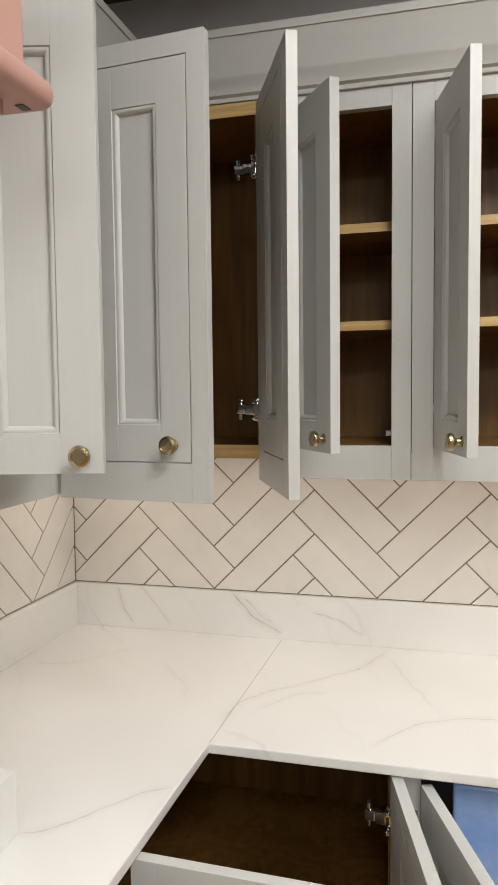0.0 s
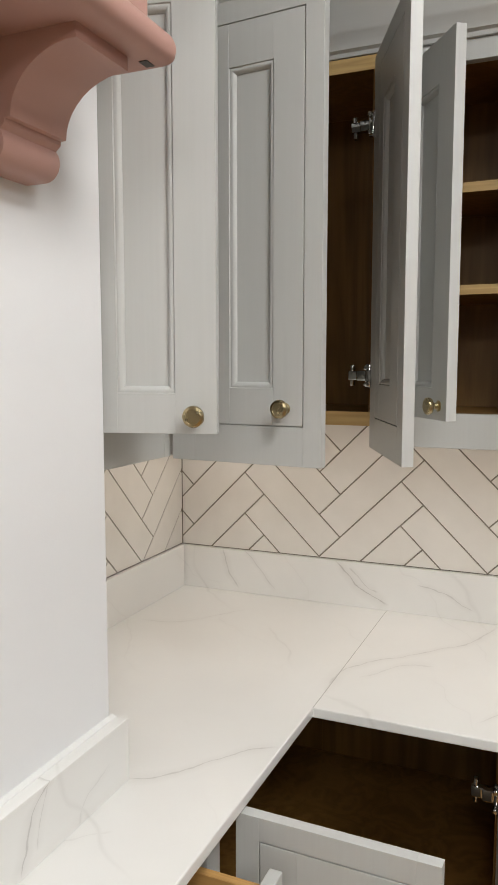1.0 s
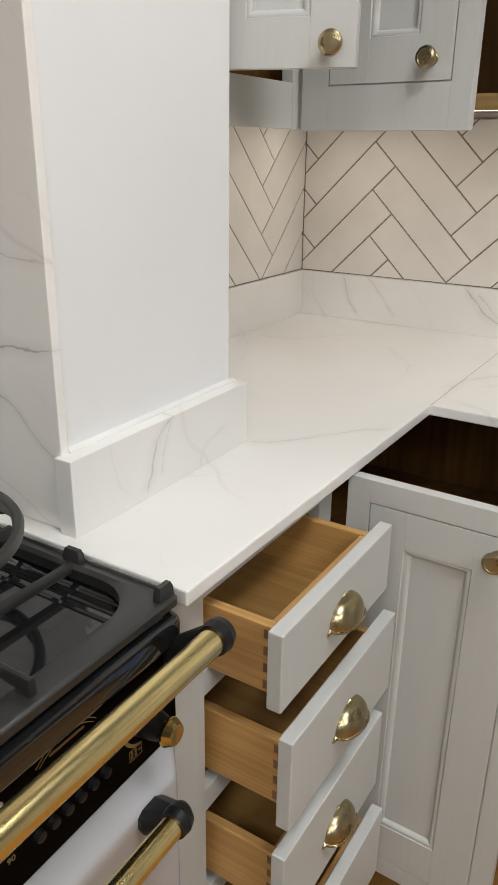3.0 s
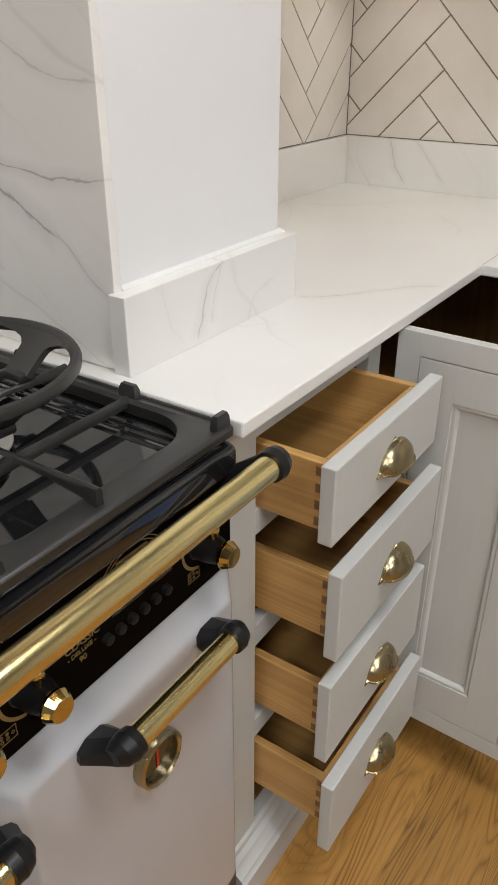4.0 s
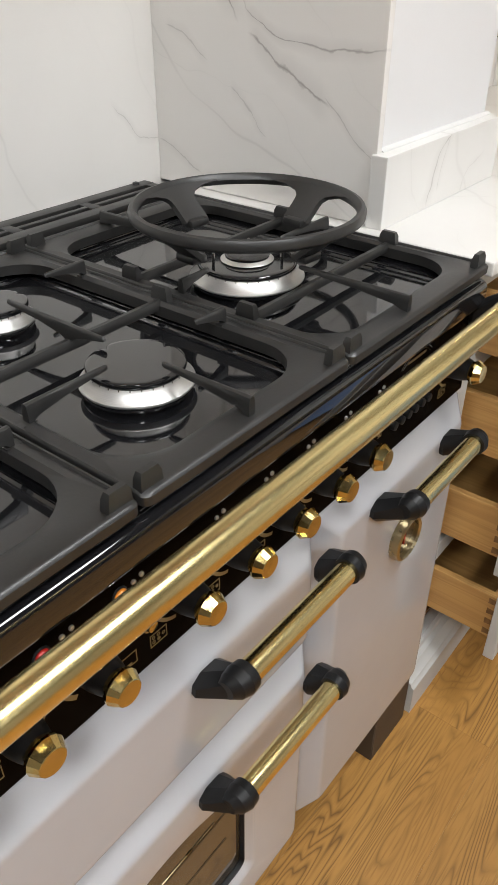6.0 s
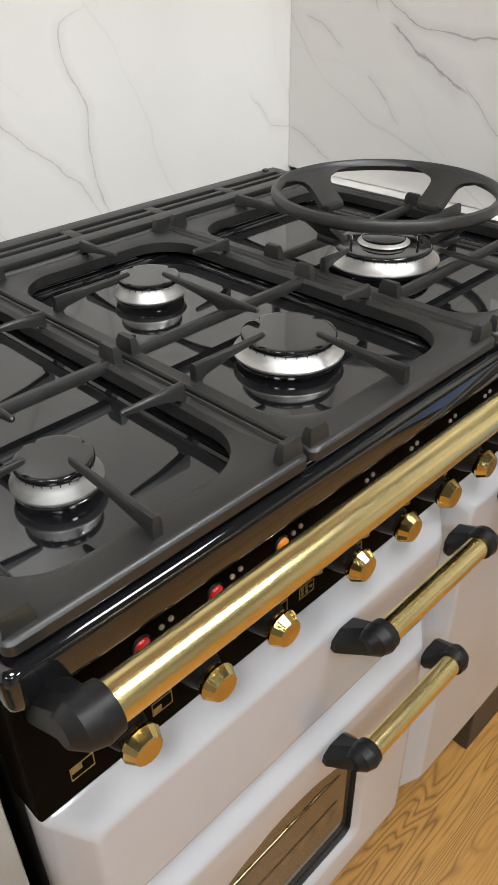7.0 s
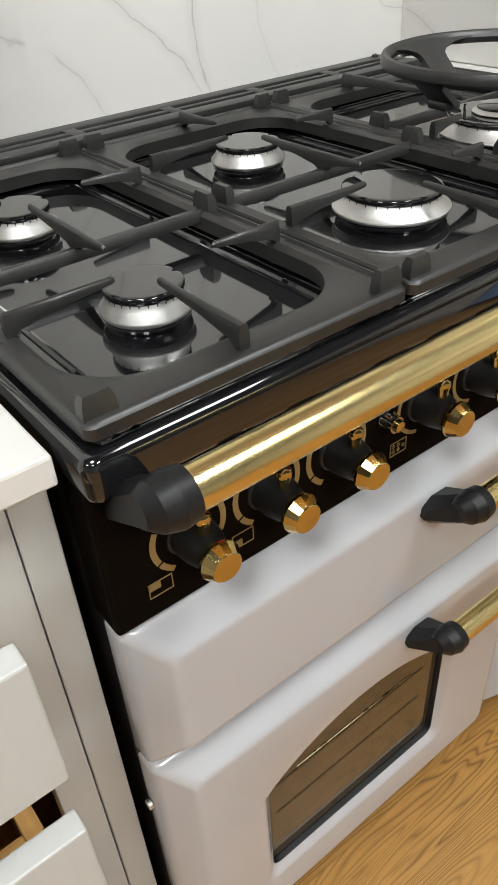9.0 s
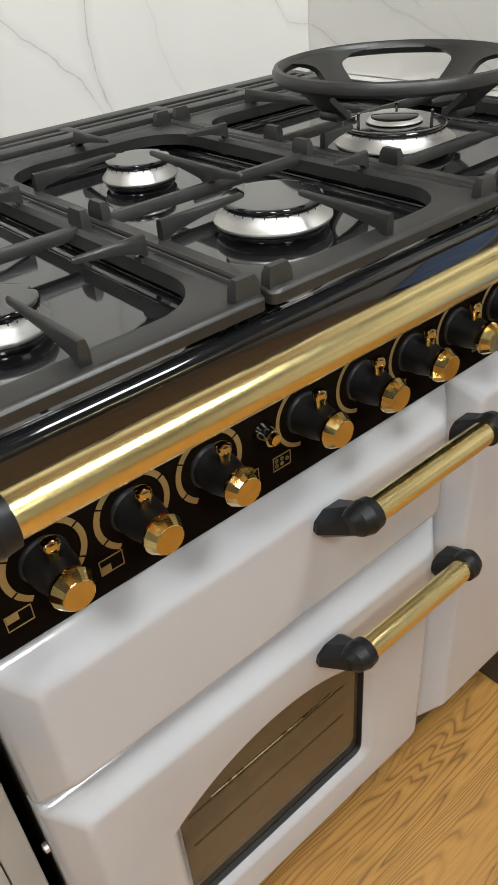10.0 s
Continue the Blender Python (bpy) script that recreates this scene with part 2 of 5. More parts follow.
STONE_UP = veined("white_quartz_upstand", (0.80, 0.785, 0.755), (0.36, 0.33, 0.30), (0.75, 0.65, 0.45), 2.1, 0.3, 0.36, 0.014, 0.2, (0.39, 0.56), (
    ("Z", "X", ((0.915, 0.138), (0.959, 0.106), (1.035, 0.088)), 0.0024, 0.6),
    ("X", "Z", ((0.15, 1.033), (0.20, 0.985), (0.25, 0.93)), 0.0018, 0.5),
    ("X", "Z", ((0.415, 1.034), (0.47, 0.976), (0.57, 0.925)), 0.0032, 0.8),
    ("X", "Z", ((0.455, 1.015), (0.50, 0.975), (0.54, 0.955)), 0.0022, 0.5),
    ("X", "Z", ((0.64, 0.985), (0.72, 0.968), (0.79, 0.93)), 0.002, 0.55)))
STONE_PIER = veined("white_quartz_pier_upstand", (0.80, 0.785, 0.755), (0.36, 0.33, 0.30), (0.75, 0.65, 0.45), 2.1, 0.3, 0.36, 0.014, 0.2, (0.39, 0.56), (
    ("Z", "Y", ((0.91, -1.098), (0.937, -1.088), (0.989, -1.067), (1.02, -1.02)), 0.0026, 0.7),
    ("Z", "Y", ((0.93, -1.065), (0.97, -1.055), (1.012, -1.036)), 0.002, 0.4),
    ("Z", "Y", ((0.905, -0.98), (0.94, -0.955), (0.96, -0.90)), 0.003, 0.25)))
MARBLE = veined("white_marble_slab", (0.86, 0.835, 0.80), (0.33, 0.305, 0.285), (0.55, 0.3, 0.84), 3.4, 0.2, 0.55, 0.016, 0.22, (0.36, 0.54), (
    ("X", "Z", ((0.105, 1.19), (0.121, 1.171), (0.16, 1.146), (0.217, 1.134), (0.272, 1.129), (0.36, 1.135)), 0.0022, 0.9),
    ("X", "Z", ((0.12, 1.144), (0.173, 1.109), (0.207, 1.091), (0.24, 1.073), (0.272, 1.057)), 0.0036, 0.95),
    ("X", "Z", ((0.25, 1.073), (0.302, 1.029), (0.36, 0.992)), 0.0016, 0.6),
    ("Z", "X", ((1.155, 0.103), (1.187, 0.082), (1.25, 0.05), (1.34, 0.03)), 0.004, 0.85),
    ("X", "Z", ((-0.04, 1.145), (0.015, 1.124), (0.045, 1.10)), 0.0018, 0.5),
    ("X", "Z", ((0.085, 1.07), (0.129, 1.036), (0.16, 1.005)), 0.0018, 0.5),
    ("X", "Z", ((-0.07, 0.975), (-0.02, 0.956), (0.03, 0.932)), 0.0018, 0.5),
    ("X", "Z", ((0.14, 1.31), (0.24, 1.25), (0.36, 1.23)), 0.002, 0.5)))
MARBLE_B = veined("white_marble_slab_back", (0.84, 0.82, 0.785), (0.40, 0.375, 0.35), (0.1, 0.86, 0.42), 3.2, 0.2, 0.45, 0.010, 0.15, (0.40, 0.58), (
    ("Z", "Y", ((0.90, -1.628), (0.967, -1.665), (1.005, -1.708), (1.041, -1.751), (1.072, -1.775), (1.121, -1.794), (1.3, -1.87)), 0.0024, 0.65),
    ("Z", "Y", ((0.90, -1.616), (0.965, -1.632), (1.024, -1.637), (1.059, -1.634), (1.102, -1.652), (1.148, -1.662), (1.170, -1.638), (1.19, -1.57)), 0.0022, 0.75),
    ("Z", "Y", ((0.90, -1.782), (0.967, -1.816), (1.01, -1.855)), 0.002, 0.4),
    ("Y", "Z", ((-1.325, 1.042), (-1.281, 0.997), (-1.255, 0.981), (-1.20, 0.975)), 0.0016, 0.6),
    ("Y", "Z", ((-1.93, 1.036), (-1.905, 1.022), (-1.875, 1.012)), 0.006, 0.5)))
TILE = mottled("cream_glazed_tile", (0.735, 0.70, 0.65), (0.79, 0.755, 0.705), 9.0, (0.16, 0.3), bump=0.1, dist=0.002, fine=14.0, coat=0.3)
GROUT = mottled("dark_grey_grout", (0.19, 0.165, 0.135), (0.25, 0.22, 0.185), 60.0, (0.85, 0.95), bump=0.3, fine=400.0)
CARCASS = wooden("brown_carcass_board", (0.16, 0.077, 0.015), (0.25, 0.128, 0.033), (30.0, 30.0, 2.0), 0.45)
EDGE = wooden("pale_shelf_edge", (0.42, 0.27, 0.10), (0.58, 0.40, 0.17), (3.0, 40.0, 40.0), 0.5)
OAK = wooden("oiled_oak_drawer", (0.44, 0.24, 0.078), (0.56, 0.325, 0.112), (2.6, 110.0, 110.0), 0.42)
OAKY = wooden("oiled_oak_drawer_end", (0.44, 0.24, 0.078), (0.56, 0.325, 0.112), (110.0, 2.6, 110.0), 0.42)
OAKD = wooden("oak_end_grain", (0.17, 0.085, 0.03), (0.27, 0.145, 0.055), (50.0, 50.0, 50.0), 0.5)
# drawer bottoms: brown oak with the drawers' inner shade put into the colour
OAKB = wooden("shaded_oak_drawer_bottom", (0.25, 0.135, 0.042), (0.34, 0.19, 0.062), (2.4, 60.0, 60.0), 0.45)
FLOOR = figured("oak_floor_plank", (0.13, 0.060, 0.017), (0.47, 0.245, 0.064), (0.40, 0.20, 0.050), 0.4)
BRASS = mottled("polished_brass", (0.60, 0.46, 0.185), (0.70, 0.55, 0.24), 30.0, (0.10, 0.15), 1.0, 0.004, 0.0001, (1, 1, 1), 200.0)
RAIL = mottled("drawn_brass", (0.84, 0.675, 0.30), (0.90, 0.74, 0.36), 30.0, (0.20, 0.27), 1.0, 0.06, 0.0002, (260, 1.2, 260), 1.0)
ABRASS = mottled("aged_brass", (0.39, 0.32, 0.185), (0.44, 0.365, 0.215), 50.0, (0.24, 0.32), 1.0, 0.003, 0.0002, (1, 1, 1), 60.0)
CHROME = mottled("bright_chrome", (0.40, 0.40, 0.395), (0.52, 0.52, 0.51), 40.0, (0.07, 0.14), 1.0, 0.02)
STEEL = mottled("spun_aluminium", (0.70, 0.69, 0.67), (0.79, 0.78, 0.76), 60.0, (0.42, 0.52), 1.0, 0.08, 0.0003, (1, 1, 30), 30.0)
IRON = mottled("matt_cast_iron", (0.0115, 0.0112, 0.0108), (0.0200, 0.0195, 0.0188), 25.0, (0.36, 0.48), 0.0, 0.22, 0.0005, (1, 1, 1), 300.0)
ENAMEL = mottled("black_gloss_enamel", (0.006, 0.006, 0.007), (0.010, 0.010, 0.011), 8.0, (0.04, 0.09), 0.0, 0.02, 0.0003, (1, 1, 1), 40.0, 0.8)
GLASSB = mottled("brown_black_glass_panel", (0.005, 0.0033, 0.0022), (0.007, 0.005, 0.0035), 6.0, (0.12, 0.2), 0.0, 0.02, 0.0003, (1, 1, 1), 40.0, 0.0)
RUBBER = mottled("black_moulded_plastic", (0.007, 0.007, 0.0075), (0.012, 0.012, 0.0125), 20.0, (0.36, 0.48), 0.0, 0.12, 0.0005, (1, 1, 1), 500.0)
WHITE = mottled("white_gloss_enamel", (0.43, 0.43, 0.448), (0.465, 0.465, 0.48), 4.0, (0.12, 0.2), 0.0, 0.03, 0.0008, (1, 1, 1), 12.0, 0.5)
OVENG = mottled("smoked_oven_glass", (0.030, 0.021, 0.011), (0.075, 0.052, 0.027), 5.0, (0.04, 0.08), 0.0, 0.01, 0.0003, (1, 1, 1), 20.0, 0.2)
DARK = mottled("dark_plinth", (0.035, 0.026, 0.02), (0.055, 0.042, 0.033), 12.0, (0.4, 0.6), bump=0.1)
GOLDINK = mat("gold_print", (0.27, 0.19, 0.075), 0.4, 0.3)
REDLENS = mat("red_lens", (0.42, 0.01, 0.008), 0.12, 0, 0.6)
AMBERLENS = mat("amber_lens", (0.70, 0.22, 0.02), 0.12, 0, 0.6)
BLUEFILM = mottled("blue_protective_film", (0.16, 0.30, 0.62), (0.30, 0.46, 0.78), 7.0, (0.15, 0.3), 0.0, 0.4, 0.004, (1, 1, 2), 14.0, 0.4)
SEAM = mottled("worktop_seam", (0.42, 0.40, 0.37), (0.52, 0.50, 0.46), 40.0, (0.5, 0.6))
FILLER = mottled("white_sealant", (0.72, 0.71, 0.69), (0.78, 0.77, 0.75), 40.0, (0.5, 0.6))
for dull, level in ((GLASSB, 0.05), (RUBBER, 0.3), (IRON, 0.8)):
    bsdf(dull).inputs["Specular IOR Level"].default_value = level
bsdf(GLASSB).inputs["IOR"].default_value = 1.12
# glow of the added, unseen strips
STRIPLIT = mat("unseen_lit_strip", (0.8, 0.75, 0.65), 0.5)
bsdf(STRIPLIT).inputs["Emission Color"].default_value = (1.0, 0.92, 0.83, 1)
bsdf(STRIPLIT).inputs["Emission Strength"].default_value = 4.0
PANEL = bpy.data.materials.new("lit_panel")
PANEL.use_nodes = True
bsdf(PANEL).inputs["Emission Color"].default_value = (0.975, 0.985, 0.985, 1)
bsdf(PANEL).inputs["Emission Strength"].default_value = 9.0


# ---- mesh helpers ----
def thing(name, label, category, group="", kind="", at=(0, 0, 0), turn=0.0):
    e = new(name)
    e.empty_display_size = 0.05
    e.matrix_world = pose(*at, 0, 0, turn)
    return tagged(e, label, category, group, kind)


def part(name, bm, material, parent=None, label="", smooth=False):
    me = bpy.data.meshes.new(name)
    bmesh.ops.recalc_face_normals(bm, faces=bm.faces)
    bm.to_mesh(me)
    bm.free()
    me.materials.append(material)
    if smooth:
        for p in me.polygons:
            p.use_smooth = True
    ob = new(name, me)
    if smooth:
        me.set_sharp_from_angle(angle=radians(38))
    ob.parent = parent
    if label:
        ob["label"] = label
    return ob


def struct(name, bm, material, label, category, smooth=False):
    return tagged(part(name, bm, material, None, "", smooth), label, category, "", "structure")


def box(x0, x1, y0, y1, z0, z1, bevel=0.0, bm=None, seg=2):
    bm2 = bmesh.new()
    vs = [bm2.verts.new((x, y, z)) for x in (x0, x1) for y in (y0, y1) for z in (z0, z1)]
    for f in ((0, 1, 3, 2), (4, 6, 7, 5), (0, 4, 5, 1), (2, 3, 7, 6), (0, 2, 6, 4), (1, 5, 7, 3)):
        bm2.faces.new([vs[i] for i in f])
    if bevel:
        bmesh.ops.bevel(bm2, geom=bm2.edges[:], offset=bevel, segments=seg, affect="EDGES", profile=0.5)
    if bm is None:
        return bm2
    return merge(bm, bm2)


def merge(bm, other, m=None):
    if m is not None:
        bmesh.ops.transform(other, matrix=m, verts=other.verts)
    me = bpy.data.meshes.new("tmp")
    other.to_mesh(me)
    other.free()
    bm.from_mesh(me)
    bpy.data.meshes.remove(me)
    return bm


def lathe(profile, seg=32, axis="z", at=(0, 0, 0), bm=None):
    """Turn (radius, height) pairs round an axis; ends at radius 0 close."""
    b = bmesh.new()
    rings = []
    for r, h in profile:
        if r <= 1e-6:
            rings.append([b.verts.new((0, 0, h))])
        else:
            rings.append([b.verts.new((r * math.cos(2 * math.pi * i / seg), r * math.sin(2 * math.pi * i / seg), h)) for i in range(seg)])
    for a, c in zip(rings, rings[1:]):
        for i in range(seg):
            j = (i + 1) % seg
            if len(a) == 1 and len(c) > 1:
                b.faces.new((a[0], c[i], c[j]))
            elif len(c) == 1 and len(a) > 1:
                b.faces.new((a[i], a[j], c[0]))
            elif len(a) > 1:
                b.faces.new((a[i], a[j], c[j], c[i]))
    m = {"z": Matrix(), "x": Matrix.Rotation(radians(90), 4, "Y"), "y": Matrix.Rotation(radians(-90), 4, "X"), "-y": Matrix.Rotation(radians(90), 4, "X")}[axis]
    bmesh.ops.transform(b, matrix=Matrix.Translation(at) @ m, verts=b.verts)
    return b if bm is None else merge(bm, b)


def prism(points, y0, y1, axis="y", bevel=0.0):
    """Extrude a closed outline; axis y: points are (x, z); axis x: (y, z); axis z: (x, y)."""
    b = bmesh.new()
    def at(p, h):
        return {"y": (p[0], h, p[1]), "x": (h, p[0], p[1]), "z": (p[0], p[1], h)}[axis]
    lo = [b.verts.new(at(p, y0)) for p in points]
    hi = [b.verts.new(at(p, y1)) for p in points]
    b.faces.new(lo)
    b.faces.new(hi[::-1])
    n = len(points)
    for i in range(n):
        b.faces.new((lo[i], hi[i], hi[(i + 1) % n], lo[(i + 1) % n]))
    if bevel:
        bmesh.ops.recalc_face_normals(b, faces=b.faces)
        es = [e for e in b.edges if e.calc_face_angle(0) > 0.6]
        bmesh.ops.bevel(b, geom=es, offset=bevel, segments=2, affect="EDGES", profile=0.5)
    return b


def hull(points):
    b = bmesh.new()
    vs = [b.verts.new(p) for p in points]
    r = bmesh.ops.convex_hull(b, input=vs)
    bmesh.ops.delete(b, geom=[v for v in b.verts if not v.link_faces], context="VERTS")
    return b


def ring(x0, x1, z0, z1, steps, cap=False, bm=None):
    """Mitred frame in the xz plane: steps are (inset, y)."""
    b = bm or bmesh.new()
    loops = [[b.verts.new(p) for p in ((x0 + i, y, z0 + i), (x1 - i, y, z0 + i), (x1 - i, y, z1 - i), (x0 + i, y, z1 - i))] for i, y in steps]
    for a, c in zip(loops, loops[1:]):
        for k in range(4):
            b.faces.new((a[k], a[(k + 1) % 4], c[(k + 1) % 4], c[k]))
    if cap:
        b.faces.new(loops[-1])
    return b


def rail(points, r, seg=16):
    """Round tube through points."""
    b = bmesh.new()
    loops = []
    pts = [Vector(p) for p in points]
    for i, p in enumerate(pts):
        d = (pts[min(i + 1, len(pts) - 1)] - pts[max(i - 1, 0)]).normalized()
        s = d.orthogonal().normalized()
        t = d.cross(s)
        rr = r[i] if isinstance(r, (list, tuple)) else r
        loops.append([b.verts.new(p + rr * (math.cos(2 * math.pi * k / seg) * s + math.sin(2 * math.pi * k / seg) * t)) for k in range(seg)])
    for a, c in zip(loops, loops[1:]):
        for k in range(seg):
            b.faces.new((a[k], a[(k + 1) % seg], c[(k + 1) % seg], c[k]))
    b.faces.new(loops[0][::-1])
    b.faces.new(loops[-1])
    return b


# ---- the room ----
XW, YW = -0.05, 0.12          # tiled faces of the two kitchen walls
TOP, THICK = 0.908, 0.02      # worktop
RX, RY = 4.6, -7.0            # far sides of the showroom
struct("floor", box(XW - 0.2, RX, RY, YW + 0.2, -0.06, -0.012), DARK, "sub-floor under the oak planks", "floor")
struct("ceiling", box(XW - 0.2, RX, RY, YW + 0.2, CEIL, CEIL + 0.08), CEILM, "dark grey board ceiling of a showroom", "ceiling")
for k in range(10):
    struct("ceiling_strip", box(XW, RX, YW - 0.55 - k * 0.62, YW - 0.535 - k * 0.62, CEIL - 0.012, CEIL), CEILM, "dark joint strip on the ceiling", "ceiling strip")
for k in range(6):
    struct("ceiling_strip", box(XW + 0.62 + k * 0.62, XW + 0.635 + k * 0.62, RY, YW, CEIL - 0.010, CEIL - 0.001), CEILM, "dark joint strip on the ceiling", "ceiling strip")
struct("wall_back", box(XW - 0.2, RX, YW + 0.008, YW + 0.2, -0.02, CEIL), WALL, "white plastered wall behind the cabinets", "wall")
struct("wall_left", box(XW - 0.25, XW - 0.034, RY, YW + 0.008, -0.02, CEIL), WALL, "white plastered wall behind the cooker", "wall")
struct("wall_far_side", box(RX, RX + 0.1, RY, YW + 0.2, -0.02, CEIL), FARWALL, "plain beige showroom wall", "wall")
struct("wall_far_end", box(XW - 0.2, RX, RY - 0.1, RY, -0.02, CEIL), FARWALL, "plain beige showroom wall", "wall")
for (lx, ly), _w in LIGHTS:
    t = thing("ceiling_light", "square flat white ceiling light panel", "ceiling light", "ceiling lights", at=(lx, ly, CEIL))
    part("frame", ring(-0.31, 0.31, -0.31, 0.31, [(0, 0), (0, 0.012), (0.015, 0.012), (0.015, 0)]), WALL, t).matrix_basis = Matrix.Rotation(radians(90), 4, "X")
    part("diffuser", box(-0.294, 0.294, -0.294, 0.294, -0.006, -0.002), PANEL, t)

# chimney breast: two piers and a niche lined with marble, beam over it
PX, PY0, PY1 = 0.342, -1.225, -0.855
struct("pier", box(XW - 0.0335, PX, PY0 + 0.0132, PY1, TOP + 0.001, CEIL, 0.004), WALL, "smooth white painted pier beside the cooker niche", "pier")
struct("pier", box(XW - 0.0335, PX, -2.58, -2.2, 0.898, CEIL, 0.004), WALL, "smooth white painted pier beside the cooker niche", "pier")
struct("niche_side", box(-0.07, PX + 0.006, PY0, PY0 + 0.013, TOP + 0.001, 1.9, 0.001), MARBLE, "grey-veined white marble slab lining the niche side", "marble slab")
struct("niche_side", box(-0.07, PX + 0.006, -2.199, -2.186, 0.898, 1.9, 0.001), MARBLE, "grey-veined white marble slab lining the niche side", "marble slab")
struct("niche_back", box(-0.0835, -0.0705, -2.19, PY0 + 0.010, 0.7, 1.9), MARBLE_B, "grey-veined white marble slab behind the cooker", "marble slab")
struct("niche_top", box(XW - 0.0335, PX, -2.2, PY0 + 0.014, 1.9, CEIL - 0.001), WALL, "white beam over the cooker niche", "beam")

# pink mantel with its corbels
mantel = thing("mantel_shelf", "dusty pink painted mantel with carved corbels on the chimney breast", "mantel", at=(0, 0, 0))
part("shelf", box(PX, 0.533, -2.46, -0.962, 1.904, 1.940, 0.016, seg=4), PINK, mantel, "rounded pink shelf", True)
part("frieze", box(PX, 0.503, -2.43, -0.985, 1.941, 2.06, 0.004), PINK, mantel)
part("crown", prism([(PX, 2.06), (0.507, 2.06), (0.507, 2.068), (0.53, 2.072), (0.536, 2.085), (0.53, 2.098), (0.55, 2.11), (0.553, 2.13), (PX, 2.13)], -2.47, -0.945, bevel=0.002), PINK, mantel, "", True)


def corbel_outline():
    pts = [(PX, 1.9045), (0.492, 1.9045), (0.492, 1.888)]
    for k in range(11):                       # hollow quarter curve
        pts.append((0.492 - 0.088 * math.sin(radians(90 * k / 10)), 1.82 + 0.068 * math.cos(radians(90 * k / 10))))
    pts += [(0.396, 1.82), (0.396, 1.815)]
    for k in range(9):                        # rolled foot
        a = radians(40 - 130 * k / 8)
        pts.append((0.372 + 0.022 * math.cos(a), 1.795 + 0.022 * math.sin(a)))
    pts.append((PX, 1.773))
    return pts


for y in (-1.115, -2.405):
    part("corbel", prism(corbel_outline(), y, y + 0.1, bevel=0.0015), PINK, mantel, "pink corbel with hollow curve and rolled foot", True)
part("peg_slot", box(0.497, 0.508, -1.0, -0.982, 1.903, 1.9045), DARK, mantel)

# ---- worktop, upstands ----
bm = prism([(XW, YW), (3.2, YW), (3.2, -0.5), (0.556, -0.5), (0.548, -1.252), (XW, -1.252)], TOP - THICK, TOP, "z", 0.0025)
struct("worktop", bm, STONE, "white quartz worktop with faint grey veins, L-shaped", "worktop")
part("worktop_joint", hull([(0.556, -0.5, TOP), (0.5575, -0.5, TOP), (0.562, 0.11, TOP), (0.5605, 0.11, TOP), (0.556, -0.5, TOP + 0.0004), (0.5575, -0.5, TOP + 0.0004), (0.562, 0.11, TOP + 0.0004), (0.5605, 0.11, TOP + 0.0004)]), SEAM, bpy.data.objects["worktop"])
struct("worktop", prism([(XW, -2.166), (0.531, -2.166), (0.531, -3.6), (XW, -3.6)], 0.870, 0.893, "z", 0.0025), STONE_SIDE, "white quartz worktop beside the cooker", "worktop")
UP = 1.03
struct("upstand", box(XW, 1.235, YW - 0.012, YW, TOP, UP, 0.0012), STONE_UP, "low white quartz upstand along the wall", "upstand")
struct("upstand", box(1.237, 3.2, YW - 0.012, YW, TOP, UP, 0.0012), STONE, "low white quartz upstand along the wall", "upstand")
struct("upstand", box(XW, XW + 0.012, PY1 + 0.001, YW - 0.0125, TOP, UP, 0.0012), STONE, "low white quartz upstand along the wall", "upstand")
struct("upstand", box(PX + 0.001, PX + 0.027, -1.232, -0.845, TOP, 1.008, 0.0012), STONE_PIER, "white quartz upstand along the foot of the pier", "upstand")
struct("upstand", box(PX + 0.001, PX + 0.027, -2.56, -2.2, 0.897, 1.008, 0.0012), STONE, "white quartz upstand along the foot of the pier", "upstand")
struct("sealant_bead", prism([(PX, 1.0075), (PX + 0.0085, 1.0075), (PX + 0.0075, 1.0095), (PX, 1.0125)], -1.2105, -0.85), FILLER, "thin white sealant bead on the upstand", "sealant")


# ---- doors ----
def knob(parent, x, y, z, facing=1):
    """Turned brass knob whose axis leaves the face along -y."""
    prof = [(0, 0), (0.0105, 0), (0.0105, 0.002), (0.006, 0.004), (0.0055, 0.010), (0.008, 0.013), (0.0145, 0.016), (0.0165, 0.0205), (0.0155, 0.025), (0.0115, 0.0268), (0.011, 0.0262), (0, 0.0268)]
    b = lathe(prof, 28, "-y" if facing > 0 else "y", (x, y, z))
    return part("knob", b, ABRASS, parent, "round turned brass knob", True)


def moulding_steps(y, s=1):
    return [(o, y + d * s) for o, d in ((0, 0), (0.0011, 0.0019), (0.0026, 0.0014), (0.0048, 0.0017), (0.0075, 0.0032), (0.0098, 0.0058), (0.0112, 0.0096))]


